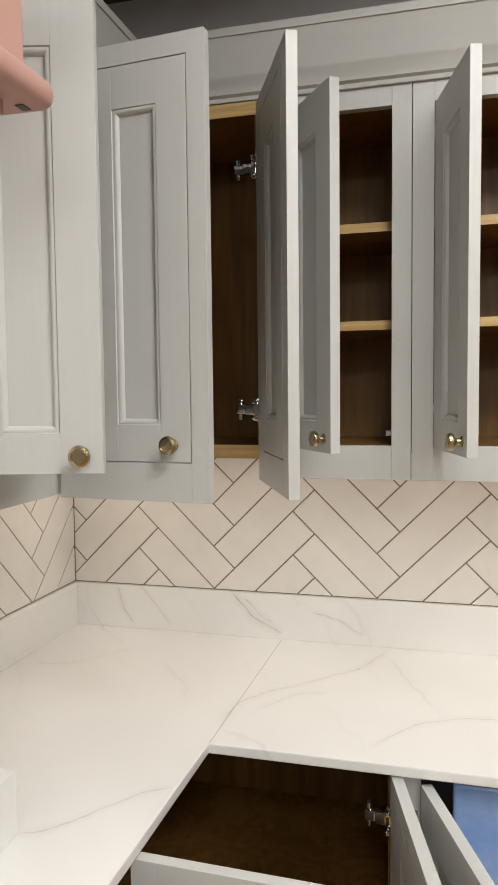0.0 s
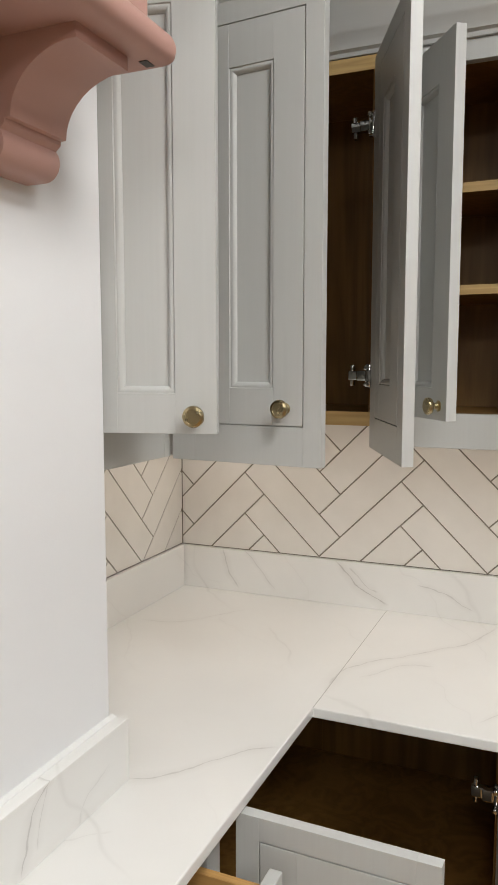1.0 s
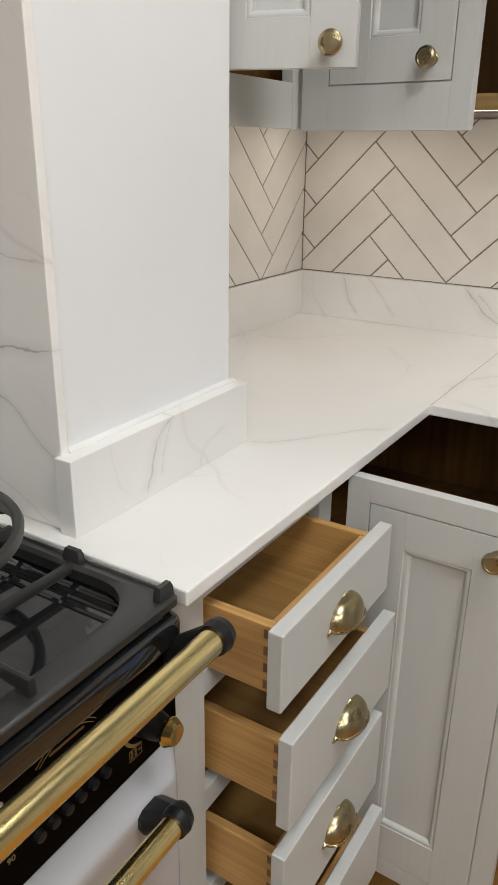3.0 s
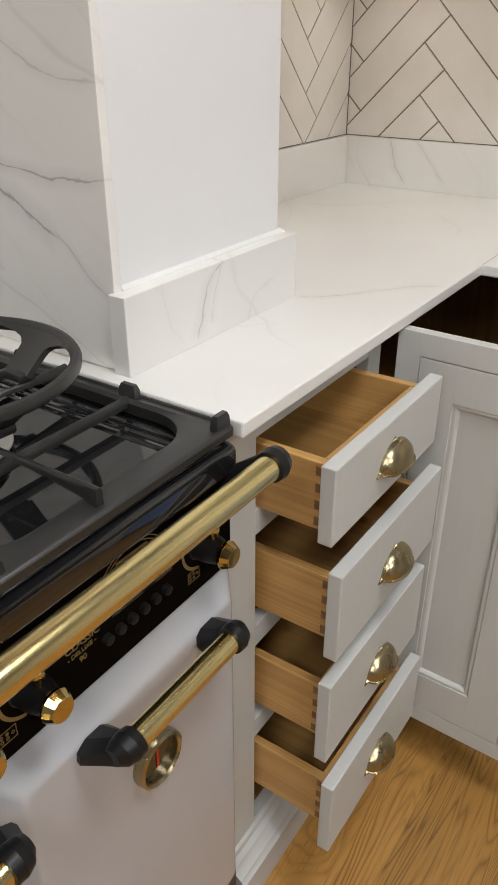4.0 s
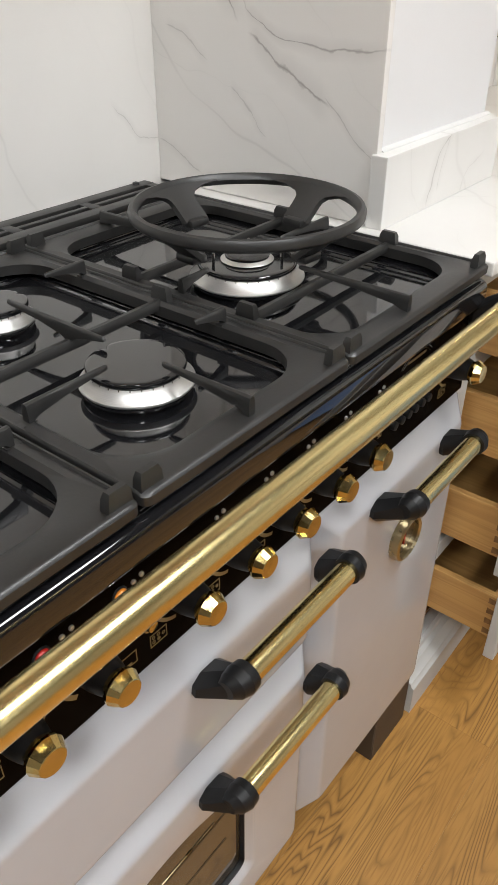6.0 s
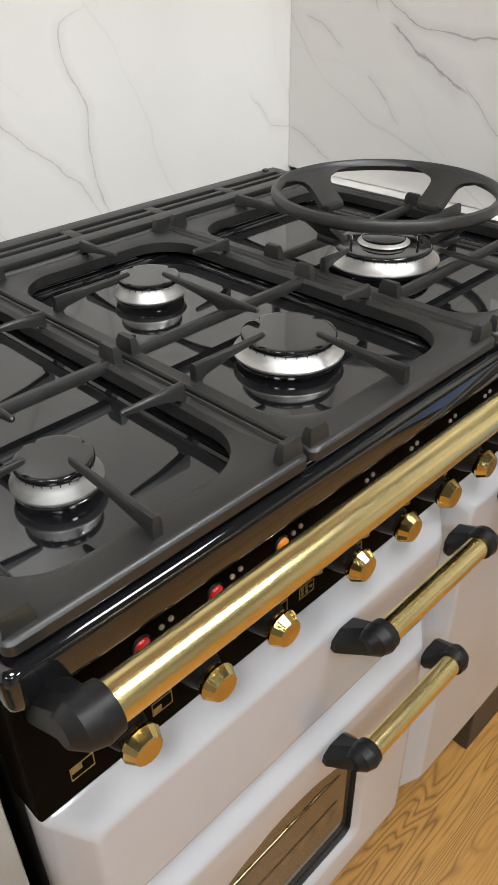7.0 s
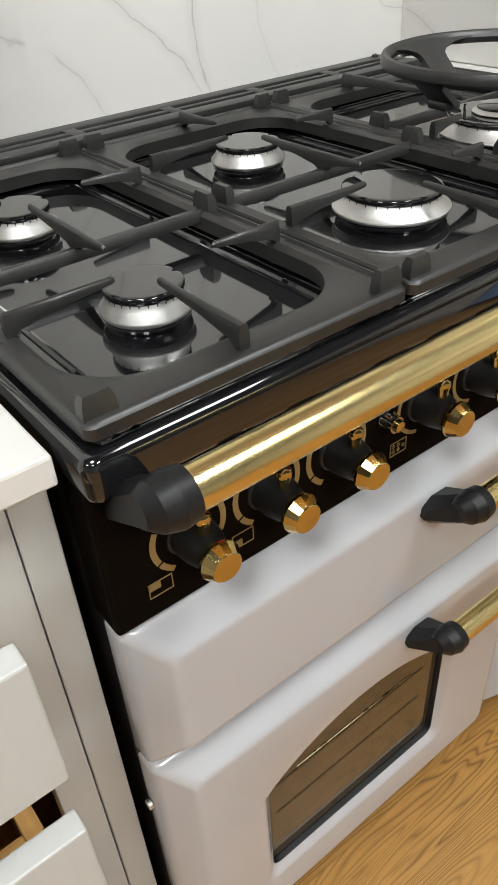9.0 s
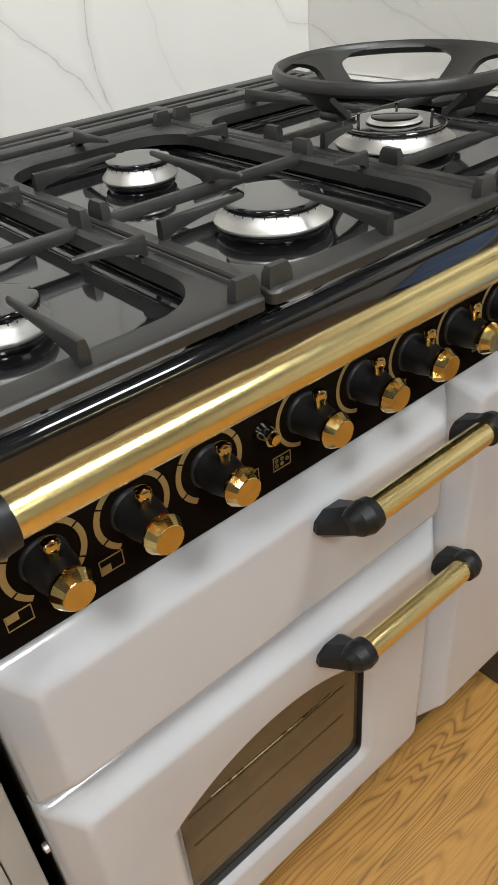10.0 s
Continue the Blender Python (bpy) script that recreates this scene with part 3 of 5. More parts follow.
def panelled(name, parent, w, z0, z1, stile, rails, inner=None, t=0.02, label=""):
    """Framed door, hinge edge at x=0, outer face at y=0, inner at y=t. inner: (x0, x1, z0, z1) of the bead line of a false frame."""
    b = bmesh.new()
    px0, px1, pz0, pz1 = stile[0], w - stile[1], z0 + rails[0], z1 - rails[1]
    bv = 0.0004
    if inner:
        ix0, ix1, iz0, iz1 = inner
        g = 0.0022
        box(ix0 - g, px0, 0.004, t - 0.001, iz0 - g, iz1 + g, 0, b)
        box(px1, ix1 + g, 0.004, t - 0.001, iz0 - g, iz1 + g, 0, b)
        box(px0, px1, 0.004, t - 0.001, iz0 - g, pz0, 0, b)
        box(px0, px1, 0.004, t - 0.001, pz1, iz1 + g, 0, b)
    else:
        ix0, ix1, iz0, iz1 = 0, w, z0, z1
    tt = 0.0045 if inner else t
    box(ix0, px0, 0, tt, iz0, iz1, bv, b, 1)
    box(px1, ix1, 0, tt, iz0, iz1, bv, b, 1)
    box(px0, px1, 0.00008, tt, iz0, pz0, bv * 0.5, b, 1)
    box(px0, px1, 0.00008, tt, pz1, iz1, bv * 0.5, b, 1)
    d = part(name, b, GREY, parent, label)
    if inner:
        for nm, q in (("outer_stile", (0, ix0 - g, z0, z1)), ("outer_stile", (ix1 + g, w, z0, z1)), ("outer_rail", (ix0 - g, ix1 + g, z0, iz0 - g)), ("outer_rail", (ix0 - g, ix1 + g, iz1 + g, z1))):
            part(nm, box(q[0], q[1], 0, t, q[2], q[3], bv, None, 1), GREY, d)
    part("panel", box(px0 - 0.003, px1 + 0.003, 0.0092, 0.0125, pz0 - 0.003, pz1 + 0.003), GREY, d)
    part("moulding", ring(px0, px1, pz0, pz1, moulding_steps(0.0)), GREY, d, "", True)
    part("moulding", ring(px0, px1, pz0, pz1, [(i, t - y) for i, y in moulding_steps(0.0)] if not inner else [(i, t - 0.001 - y * 0.6) for i, y in moulding_steps(0.0)]), GREY, d, "", True)
    return d


def hinge(parent, x, y, z, s=1):
    """Concealed cabinet hinge: cup plate, arm and mounting block."""
    h = part("hinge", box(x - 0.002, x + 0.045, y, y + 0.0025, z - 0.026, z + 0.026, 0.001), CHROME, parent, "chrome concealed hinge")
    b = box(x - 0.030, x + 0.006, y + 0.002, y + 0.016, z - 0.011, z + 0.011, 0.003)
    box(x - 0.050, x - 0.018, y + 0.008, y + 0.024, z - 0.010, z + 0.010, 0.003, b)
    box(x - 0.010, x + 0.001, y - 0.001, y + 0.010, z - 0.024, z + 0.024, 0.002, b)
    box(x - 0.046, x - 0.038, y + 0.012, y + 0.026, z - 0.022, z + 0.022, 0.002, b)
    for dz in (-0.017, 0.017):
        lathe([(0, 0), (0.005, 0), (0.005, 0.012), (0.003, 0.014), (0, 0.014)], 14, "-y", (x - 0.006, y, z + dz), b)
    lathe([(0, 0), (0.006, 0), (0.006, 0.02), (0, 0.02)], 14, "z", (x - 0.012, y + 0.012, z - 0.01), b)
    part("hinge_arm", b, CHROME, h, "", True)
    return h


# ---- wall cabinets ----
ZB, ZT = 1.380, 2.186
OB, OT = 1.452, 2.146


def wall_cabinet(name, w, depth, stiles, label, shelves=True, at=(0, 0, 0), turn=0.0, opening=True):
    """Framed wall cabinet; local x along its front, front face at y=0, body behind."""
    c = thing(name, label, "wall cabinet", "wall cabinets", at=at, turn=turn)
    for nm, q in (("stile", (0, stiles[0], 0, 0.022, ZB, ZT)), ("stile", (w - stiles[1], w, 0, 0.022, ZB, ZT)),
                  ("rail", (stiles[0], w - stiles[1], 0.0004, 0.022, ZB, OB)), ("rail", (stiles[0], w - stiles[1], 0.0004, 0.022, OT, ZT))):
        part(nm, box(*q, 0.0008, None, 1), GREY, c)
    for nm, q in (("side_panel", (0.001, 0.018, 0.022, depth, OB - 0.018, ZT - 0.002)), ("side_panel", (w - 0.018, w - 0.001, 0.022, depth, OB - 0.018, ZT - 0.002)),
                  ("back_panel", (0.018, w - 0.018, depth - 0.008, depth, OB - 0.018, ZT - 0.002)), ("bottom_panel", (0.018, w - 0.018, 0.022, depth - 0.008, OB - 0.018, OB)),
                  ("top_panel", (0.018, w - 0.018, 0.022, depth - 0.008, ZT - 0.02, ZT - 0.002))):
        part(nm, box(*q), CARCASS, c, "brown wood-effect board")
    if shelves:
        for z in (1.698, 1.905):
            s = part("shelf", box(0.019, w - 0.019, 0.05, depth - 0.009, z, z + 0.0195), CARCASS, c)
            part("shelf_edge", box(0.019, w - 0.019, 0.0475, 0.0498, z, z + 0.0195), EDGE, s, "pale wood shelf edge")
    return c


def open_door(cab, x, w, angle, z0=1.449, z1=OT - 0.004, knob_on=True, left=True):
    e = panelled("door", cab, w, z0, z1, (0.069, 0.063), (0.06, 0.08))
    e.matrix_basis = pose(x, 0.001, 0, 0, 0, -angle)
    if knob_on:
        knob(e, w - 0.031, 0, z0 + 0.027)
    for z in (z0 + 0.085, z1 - 0.1):
        part("hinge", box(0.001, 0.028, 0.02, 0.0225, z - 0.02, z + 0.02, 0.0008, seg=1), CHROME, e, "chrome hinge plate")
    return e


# back run: two open cabinets and one beyond
cd = wall_cabinet("wall_cabinet", 0.310, 0.33, (0.042, 0.040), "light grey framed wall cabinet, door open, brown shelves inside", at=(0.602, -0.215, 0))
open_door(cd, 0.043, 0.2265, 55.5)
ce = wall_cabinet("wall_cabinet", 0.34, 0.33, (0.043, 0.043), "light grey framed wall cabinet, door open, brown shelves inside", at=(0.9135, -0.215, 0))
open_door(ce, 0.044, 0.2525, 76.0)
cf = wall_cabinet("wall_cabinet", 0.45, 0.33, (0.043, 0.043), "light grey framed wall cabinet, door closed", at=(1.255, -0.215, 0))
open_door(cf, 0.045, 0.36, 0.0)
for z in (1.53, 2.09):
    part("hinge_stop", box(0.0425, 0.049, 0.002, 0.016, z - 0.008, z + 0.008, 0.001, seg=1), WALL, ce, "small white hinge stop")
part("shelf_pin", lathe([(0, 0), (0.006, 0), (0.006, 0.012), (0, 0.013)], 12, "x", (0.255, 0.05, 1.476)), WALL, cd, "clear shelf pin", True)

# left run cabinet between pier and corner
ca = wall_cabinet("wall_cabinet", 0.329, 0.332, (0.045, 0.05), "light grey framed wall cabinet, door open", at=(0.285, -0.853, 0), turn=90.0)
open_door(ca, 0.003, 0.221, 75.0)

# corner cabinet, L-shaped, both framed leaves swung open
cc = thing("corner_wall_cabinet", "light grey corner wall cabinet with both framed doors open", "wall cabinet", "wall cabinets")
foot = [(XW + 0.002, -0.523), (0.283, -0.523), (0.283, -0.217), (0.6, -0.217), (0.6, YW - 0.002), (XW + 0.002, YW - 0.002)]
part("bottom_panel", prism(foot, OB - 0.02, OB - 0.002, "z"), CARCASS, cc, "brown wood-effect board")
part("top_panel", prism(foot, ZT - 0.02, ZT - 0.002, "z"), CARCASS, cc, "brown wood-effect board")
for nm, q in (("back_panel", (XW + 0.002, XW + 0.014, -0.523, YW - 0.002)), ("back_panel", (XW + 0.014, 0.6, YW - 0.014, YW - 0.002)), ("side_panel", (XW + 0.014, 0.283, -0.523, -0.507)), ("side_panel", (0.584, 0.6, -0.217, YW - 0.014))):
    part(nm, box(*q, OB - 0.002, ZT - 0.02), CARCASS, cc, "brown wood-effect board")
part("edge_strip", prism([(0.2835, -0.5235), (0.2865, -0.5235), (0.2865, -0.2205), (0.6, -0.2205), (0.6, -0.2175), (0.2835, -0.2175)], OB - 0.030, OB + 0.0, "z"), EDGE, cc, "pale wood edge")
part("edge_strip", prism([(0.2835, -0.5235), (0.2865, -0.5235), (0.2865, -0.2205), (0.6, -0.2205), (0.6, -0.2175), (0.2835, -0.2175)], ZT - 0.03, ZT - 0.002, "z"), EDGE, cc, "pale wood edge")
db = panelled("door", cc, 0.300, 1.377, 2.166, (0.123, 0.091), (0.134, 0.109), (0.053, 0.265, 1.447, 2.128), label="grey framed door leaf")
db.matrix_basis = pose(0.297, -0.563, 0, 0, 0, -5.5)
knob(db, 0.232, 0, 1.477)
dc = panelled("door", cc, 0.320, 1.380, 2.166, (0.10, 0.115), (0.134, 0.109), (0.06, 0.272, 1.447, 2.128), label="grey framed door leaf")
dc.matrix_basis = pose(0.595, -0.250, 0, 0, 0, -66.5)
for z in (1.53, 2.035):
    hinge(cc, 0.596, -0.258, z)

# cornice over the cabinets
prof = [(0.0, ZT), (0.008, ZT), (0.010, ZT + 0.008), (0.018, ZT + 0.012), (0.022, ZT + 0.026), (0.034, ZT + 0.036), (0.036, ZT + 0.044), (0.050, ZT + 0.085), (0.058, ZT + 0.112), (0.062, ZT + 0.112), (0.062, ZT + 0.128), (0.0, ZT + 0.128), (-0.02, ZT + 0.128), (-0.02, ZT)]
b = bmesh.new()
loops = []
for p in ("start", "corner", "end"):
    lp = []
    for o, z in prof:
        if p == "start":
            lp.append(b.verts.new((0.285 + o, -0.853, z)))
        elif p == "corner":
            lp.append(b.verts.new((0.285 + o, -0.215 - o, z)))
        else:
            lp.append(b.verts.new((3.0, -0.215 - o, z)))
    loops.append(lp)
for a, c in zip(loops, loops[1:]):
    for k in range(len(prof)):
        b.faces.new((a[k], a[(k + 1) % len(prof)], c[(k + 1) % len(prof)], c[k]))
b.faces.new(loops[0])
b.faces.new(loops[-1])
tagged(part("cornice", b, GREY_H, None, "", True), "light grey stepped cornice over the wall cabinets", "cornice", "", "structure")

# casings of the added strips, out of view behind the cabinet rails
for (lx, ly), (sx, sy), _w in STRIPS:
    t = thing("unseen_cabinet_light", "slim unseen strip light added under the wall cabinets", "strip light", "strip lights", at=(lx, ly, 0))
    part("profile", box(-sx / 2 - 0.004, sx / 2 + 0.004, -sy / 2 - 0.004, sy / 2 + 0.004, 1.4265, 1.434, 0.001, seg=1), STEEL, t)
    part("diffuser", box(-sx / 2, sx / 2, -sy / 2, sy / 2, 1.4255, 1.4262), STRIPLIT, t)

# ---- base units ----
FX = 0.515     # face of the left run
def base_carcass(c, x0, x1, y0, y1, front=None):
    zt = TOP - THICK - 0.001
    for nm, q in (("side_panel", (x0, x1, y0, y0 + 0.016, 0.1, zt)), ("side_panel", (x0, x1, y1 - 0.016, y1, 0.1, zt)),
                  ("back_panel", (x0, x0 + 0.008, y0 + 0.016, y1 - 0.016, 0.1, zt)), ("bottom_panel", (x0 + 0.008, x1, y0 + 0.016, y1 - 0.016, 0.1, 0.118))):
        part(nm, box(*q), CARCASS, c, "brown wood-effect board")


def cup_handle(parent, x, y, z):
    """Aged brass cup pull: a quarter shell on the plane x, its mouth down at z, with eared ends and a rolled lip."""
    w, h, d, n, rows = 0.040, 0.033, 0.0245, 24, 10
    b = bmesh.new()
    grid = [[b.verts.new((x + 0.0008 + d * math.sin(math.pi * i / n) ** 0.8 * math.sin(radians(90 * j / rows)), y + w * math.cos(math.pi * i / n),
                          z + h * math.sin(math.pi * i / n) ** 0.8 * math.cos(radians(90 * j / rows)))) for i in range(n + 1)] for j in range(rows + 1)]
    for p, q in zip(grid, grid[1:]):
        for i in range(n):
            b.faces.new((p[i], p[i + 1], q[i + 1], q[i]))
    bmesh.ops.remove_doubles(b, verts=b.verts[:], dist=0.00005)
    bmesh.ops.solidify(b, geom=b.faces[:], thickness=0.0014)
    hd = part("cup_handle", b, ABRASS, parent, "aged brass cup handle", True)
    part("lip", rail([(x + 0.001 + d * math.sin(math.pi * i / 16) ** 0.8, y + w * math.cos(math.pi * i / 16), z) for i in range(17)], 0.0021, 8), ABRASS, hd, "", True)
    for sg in (-1, 1):
        part("ear", rail([(x + 0.001, y + sg * (w - 0.002), z + 0.001), (x + 0.0022, y + sg * (w + 0.003), z - 0.001), (x + 0.001, y + sg * (w + 0.0065), z - 0.0045)], [0.003, 0.0028, 0.0012], 8), ABRASS, hd, "", True)
    part("crest", rail([(x + 0.001, y - 0.005, z + h - 0.001), (x + 0.0025, y, z + h + 0.0025), (x + 0.001, y + 0.005, z + h - 0.001)], [0.0012, 0.0026, 0.0012], 8), ABRASS, hd, "", True)
    return hd


def drawer(parent, fx, y0, y1, z0, z1, zs, turn=0.0, face=FX, depth=0.42):
    """Open oak drawer: front's outer face at x=fx, from y0 to y1."""
    ft = 0.02
    front = part("drawer_front", box(fx - ft, fx, y0, y1, z0, z1, 0.0018, seg=2), GREY, parent, "light grey painted drawer front")
    yb0, yb1 = y0 + 0.022, y1 - 0.022
    x0, x1 = fx - ft - depth, fx - ft - 0.0005
    zb = zs[0]
    part("drawer_side", box(x0, x1, yb0, yb0 + 0.014, zb, zs[1], 0.001, seg=1), OAK, front, "oiled oak drawer side")
    part("drawer_side", box(x0, x1, yb1 - 0.014, yb1, zb, zs[1], 0.001, seg=1), OAK, front, "oiled oak drawer side")
    part("drawer_end", box(x1 - 0.014, x1 - 0.0004, yb0 + 0.0142, yb1 - 0.0142, zb, zs[1] - 0.0004, 0.001, seg=1), OAKY, front)
    part("drawer_end", box(x0, x0 + 0.013, yb0 + 0.0142, yb1 - 0.0142, zb, zs[1] - 0.003, 0.001, seg=1), OAKY, front)
    part("drawer_bottom", box(x0 + 0.013, x1 - 0.0144, yb0 + 0.0142, yb1 - 0.0142, zb + 0.008, zb + 0.014), OAKB, front, "brown drawer bottom, shade put into its colour")
    n = 4
    for side in (yb0, yb1):
        for k in range(n):
            zc = zb + (k + 0.5) * (zs[1] - zb) / n
            yy = (side - 0.0004, side + 0.004) if side == yb0 else (side - 0.004, side + 0.0004)
            hgt = 0.27 * (zs[1] - zb) / n
            part("dovetail", prism([(x1 - 0.017, zc - hgt), (x1 - 0.0005, zc - hgt * 0.75), (x1 - 0.0005, zc + hgt * 0.75), (x1 - 0.017, zc + hgt)], yy[0], yy[1]), OAKD, front)
    cup_handle(front, fx, (y0 + y1) / 2, z0 + (z1 - z0) * 0.40)
    if turn:
        front.matrix_basis = Matrix.Translation((fx, y0, 0)) @ Matrix.Rotation(radians(turn), 4, "Z") @ Matrix.Translation((-fx, -y0, 0))
    return front


du = thing("drawer_unit", "light grey base unit with four open oak drawers", "drawer unit", "base units")
base_carcass(du, 0.0, FX - 0.021, -1.248, -0.83)
part("stile", box(FX - 0.02, FX, -1.25, -1.176, 0.075, TOP - THICK - 0.001, 0.001, seg=1), GREY, du)
part("stile", box(FX - 0.02, FX, -0.868, -0.825, 0.075, TOP - THICK - 0.001, 0.001, seg=1), GREY, du)
for z in (0.845, 0.700, 0.505, 0.315, 0.075):
    part("rail", box(FX - 0.02, FX - 0.0005, -1.176, -0.868, z, z + 0.038 if z < 0.8 else TOP - THICK - 0.001, 0.0008, None, 1), GREY_H, du)
sk = prism([(FX - 0.02, 0.0), (0.552, 0.0), (0.552, 0.068), (0.547, 0.072), (0.545, 0.078), (0.535, 0.084), (0.531, 0.094), (0.522, 0.098), (0.52, 0.106), (FX, 0.109), (FX - 0.02, 0.109)], -1.258, -0.8)
part("plinth", sk, GREY_H, du, "moulded grey skirting plinth", True)
for fx, y0, y1, z0, z1, low, top in ((0.632, -1.190, -0.870, 0.737, 0.845, 0.106, 0.011), (0.645, -1.181, -0.856, 0.551, 0.691, 0.129, 0.027),
                                     (0.643, -1.186, -0.865, 0.357, 0.506, 0.129, 0.030), (0.661, -1.192, -0.871, 0.172, 0.317, 0.118, 0.021)):
    drawer(du, fx, y0, y1, z0, z1, (z1 - low, z1 - top), -0.3)

# corner base unit with swung-out framed leaves
cb = thing("corner_base_cabinet", "light grey corner base cabinet, framed doors swung open", "base cabinet", "base units")
base = [(XW + 0.02, -0.82), (FX - 0.02, -0.82), (FX - 0.02, -0.46), (0.90, -0.46), (0.90, YW - 0.02), (XW + 0.02, YW - 0.02)]
part("bottom_panel", prism(base, 0.1, 0.118, "z"), CARCASS, cb, "brown wood-effect board")
part("shelf", prism(base, 0.48, 0.498, "z"), CARCASS, cb, "brown wood-effect board")
zt = TOP - THICK - 0.001
for nm, q in (("back_panel", (XW + 0.02, XW + 0.032, -0.82, YW - 0.02)), ("back_panel", (XW + 0.032, 0.9, YW - 0.032, YW - 0.02)), ("side_panel", (XW + 0.032, FX - 0.02, -0.82, -0.806)), ("side_panel", (0.886, 0.9, -0.46, YW - 0.032))):
    part(nm, box(*q, 0.118, zt), CARCASS, cb, "brown wood-effect board")
sd = panelled("door", cb, 0.305, 0.112, 0.884, (0.098, 0.102), (0.115, 0.10), (0.04, 0.268, 0.149, 0.845), label="grey framed door leaf")
sd.matrix_basis = pose(0.541, -0.824, 0, 0, 0, -1.5)
knob(sd, 0.236, 0, 0.816)
se = panelled("door", cb, 0.305, 0.112, 0.884, (0.10, 0.10), (0.115, 0.10), (0.04, 0.268, 0.149, 0.845), label="grey framed door leaf")
se.matrix_basis = pose(0.892, -0.485, 0, 0, 0, -76)
hinge(cb, 0.895, -0.492, 0.80)
part("plinth", prism([(0.0, 0.0), (0.46, 0.0), (0.46, 0.095), (0.0, 0.095)], -0.79, -0.775), GREY_H, cb)
part("plinth", box(0.445, 0.95, -0.43, -0.415, 0.0, 0.095), GREY_H, cb)

# unit beyond with film-covered appliance
ap = thing("built_in_appliance", "appliance wrapped in blue protective film under the worktop", "appliance")
part("body", box(1.0, 1.59, -0.47, 0.08, 0.1, 0.872, 0.006), BLUEFILM, ap, "crinkled blue film")
bu = thing("base_cabinet", "light grey base cabinet with its door standing open", "base cabinet", "base units")
for x0 in (0.905, 1.6):
    part("stile", box(x0, x0 + 0.04, -0.48, -0.46, 0.1, zt, 0.001, seg=1), GREY, bu)
bd = panelled("door", bu, 0.30, 0.112, 0.872, (0.06, 0.06), (0.08, 0.08))
bd.matrix_basis = pose(0.945, -0.487, 0, 0, 0, -70)
for x0 in (1.645, 2.25, 2.82):
    u = thing("base_cabinet", "light grey closed base cabinet under the worktop", "base cabinet", "base units", at=(x0, -0.46, 0))
    part("carcass", box(0, 0.36 if x0 > 2.8 else 0.595, 0, 0.5, 0.1, zt), CARCASS, u)
    dd = panelled("door", u, 0.36 if x0 > 2.8 else 0.59, 0.112, 0.875, (0.07, 0.07), (0.08, 0.08))
    dd.matrix_basis = pose(0, -0.021, 0)
    part("plinth", box(0, 0.36 if x0 > 2.8 else 0.595, 0.04, 0.06, 0, 0.1), GREY_H, u)

# unit on the other side of the cooker
lu = thing("drawer_unit", "light grey base unit with open drawers beside the cooker", "drawer unit", "base units")
base_carcass(lu, 0.0, 0.484, -2.78, -2.168)
part("filler_strip", box(0.485, 0.505, -2.194, -2.167, 0.075, 0.873, 0.001, seg=1), GREY, lu)
part("stile", box(0.485, 0.5045, -2.228, -2.1952, 0.075, 0.873, 0.001, seg=1), GREY, lu)
part("stile", box(0.485, 0.505, -2.80, -2.74, 0.075, 0.873, 0.001, seg=1), GREY, lu)
for z in (0.845, 0.66, 0.44, 0.24, 0.075):
    part("rail", box(0.485, 0.5045, -2.74, -2.228, z, z + 0.03 if z < 0.8 else 0.873, 0.0008, None, 1), GREY_H, lu)
part("plinth", box(0.45, 0.47, -2.8, -2.167, 0.0, 0.075), GREY_H, lu)
drawer(lu, 0.604, -2.72, -2.230, 0.716, 0.830, (0.722, 0.822))
drawer(lu, 0.597, -2.72, -2.230, 0.500, 0.641, (0.515, 0.627))
drawer(lu, 0.56, -2.72, -2.222, 0.30, 0.44, (0.315, 0.40))


# ---- range cooker ----
CY0, CY1, CF = -2.157, -1.264, 0.5395     # sides and face of the control panel
cooker = thing("range_cooker", "white and black enamel range cooker with brass rails and knobs", "range cooker")
b = box(-0.065, 0.515, CY0 + 0.002, CY1 - 0.002, 0.11, 0.86, 0.003)
part("body", b, RUBBER, cooker, "black steel cooker body")
part("plinth", box(0.02, 0.50, CY0 + 0.02, CY1 - 0.02, 0.02, 0.11), DARK, cooker, "dark recessed plinth")
for y in (CY0 + 0.05, CY1 - 0.06):
    part("foot", lathe([(0, 0), (0.02, 0), (0.02, 0.02), (0.012, 0.024), (0.012, 0.11), (0, 0.11)], 16, "z", (0.47, y, 0)), DARK, cooker, "", True)

part("foot_block", box(0.478, 0.546, -1.395, -1.272, 0.0, 0.133, 0.002, seg=1), DARK, cooker, "dark plinth block under the door")

# hob tray: rounded slab edge round a sunk floor with pressed ribs
tb = bmesh.new()
loops = []
for ins, z, r in ((0.003, 0.858, 0.006), (0.0005, 0.8605, 0.009), (0.0, 0.864, 0.010), (0.0, 0.882, 0.010), (0.0012, 0.8868, 0.010), (0.004, 0.8903, 0.009), (0.008, 0.8915, 0.008), (0.0125, 0.8905, 0.008), (0.017, 0.8880, 0.010), (0.023, 0.8846, 0.016), (0.027, 0.8840, 0.02)):
    lp = []
    for cx, cy, a0 in ((0.5515 - ins - r, CY1 - ins - r, 0), (-0.068 + ins + r, CY1 - ins - r, 90), (-0.068 + ins + r, CY0 + ins + r, 180), (0.5515 - ins - r, CY0 + ins + r, 270)):
        for k in range(9):
            a = radians(a0 + 90 * k / 8)
            lp.append(tb.verts.new((cx + r * math.cos(a), cy + r * math.sin(a), z)))
    loops.append(lp)
for p, q in zip(loops, loops[1:]):
    for k in range(len(p)):
        tb.faces.new((p[k], p[(k + 1) % len(p)], q[(k + 1) % len(p)], q[k]))
tb.faces.new(loops[0])
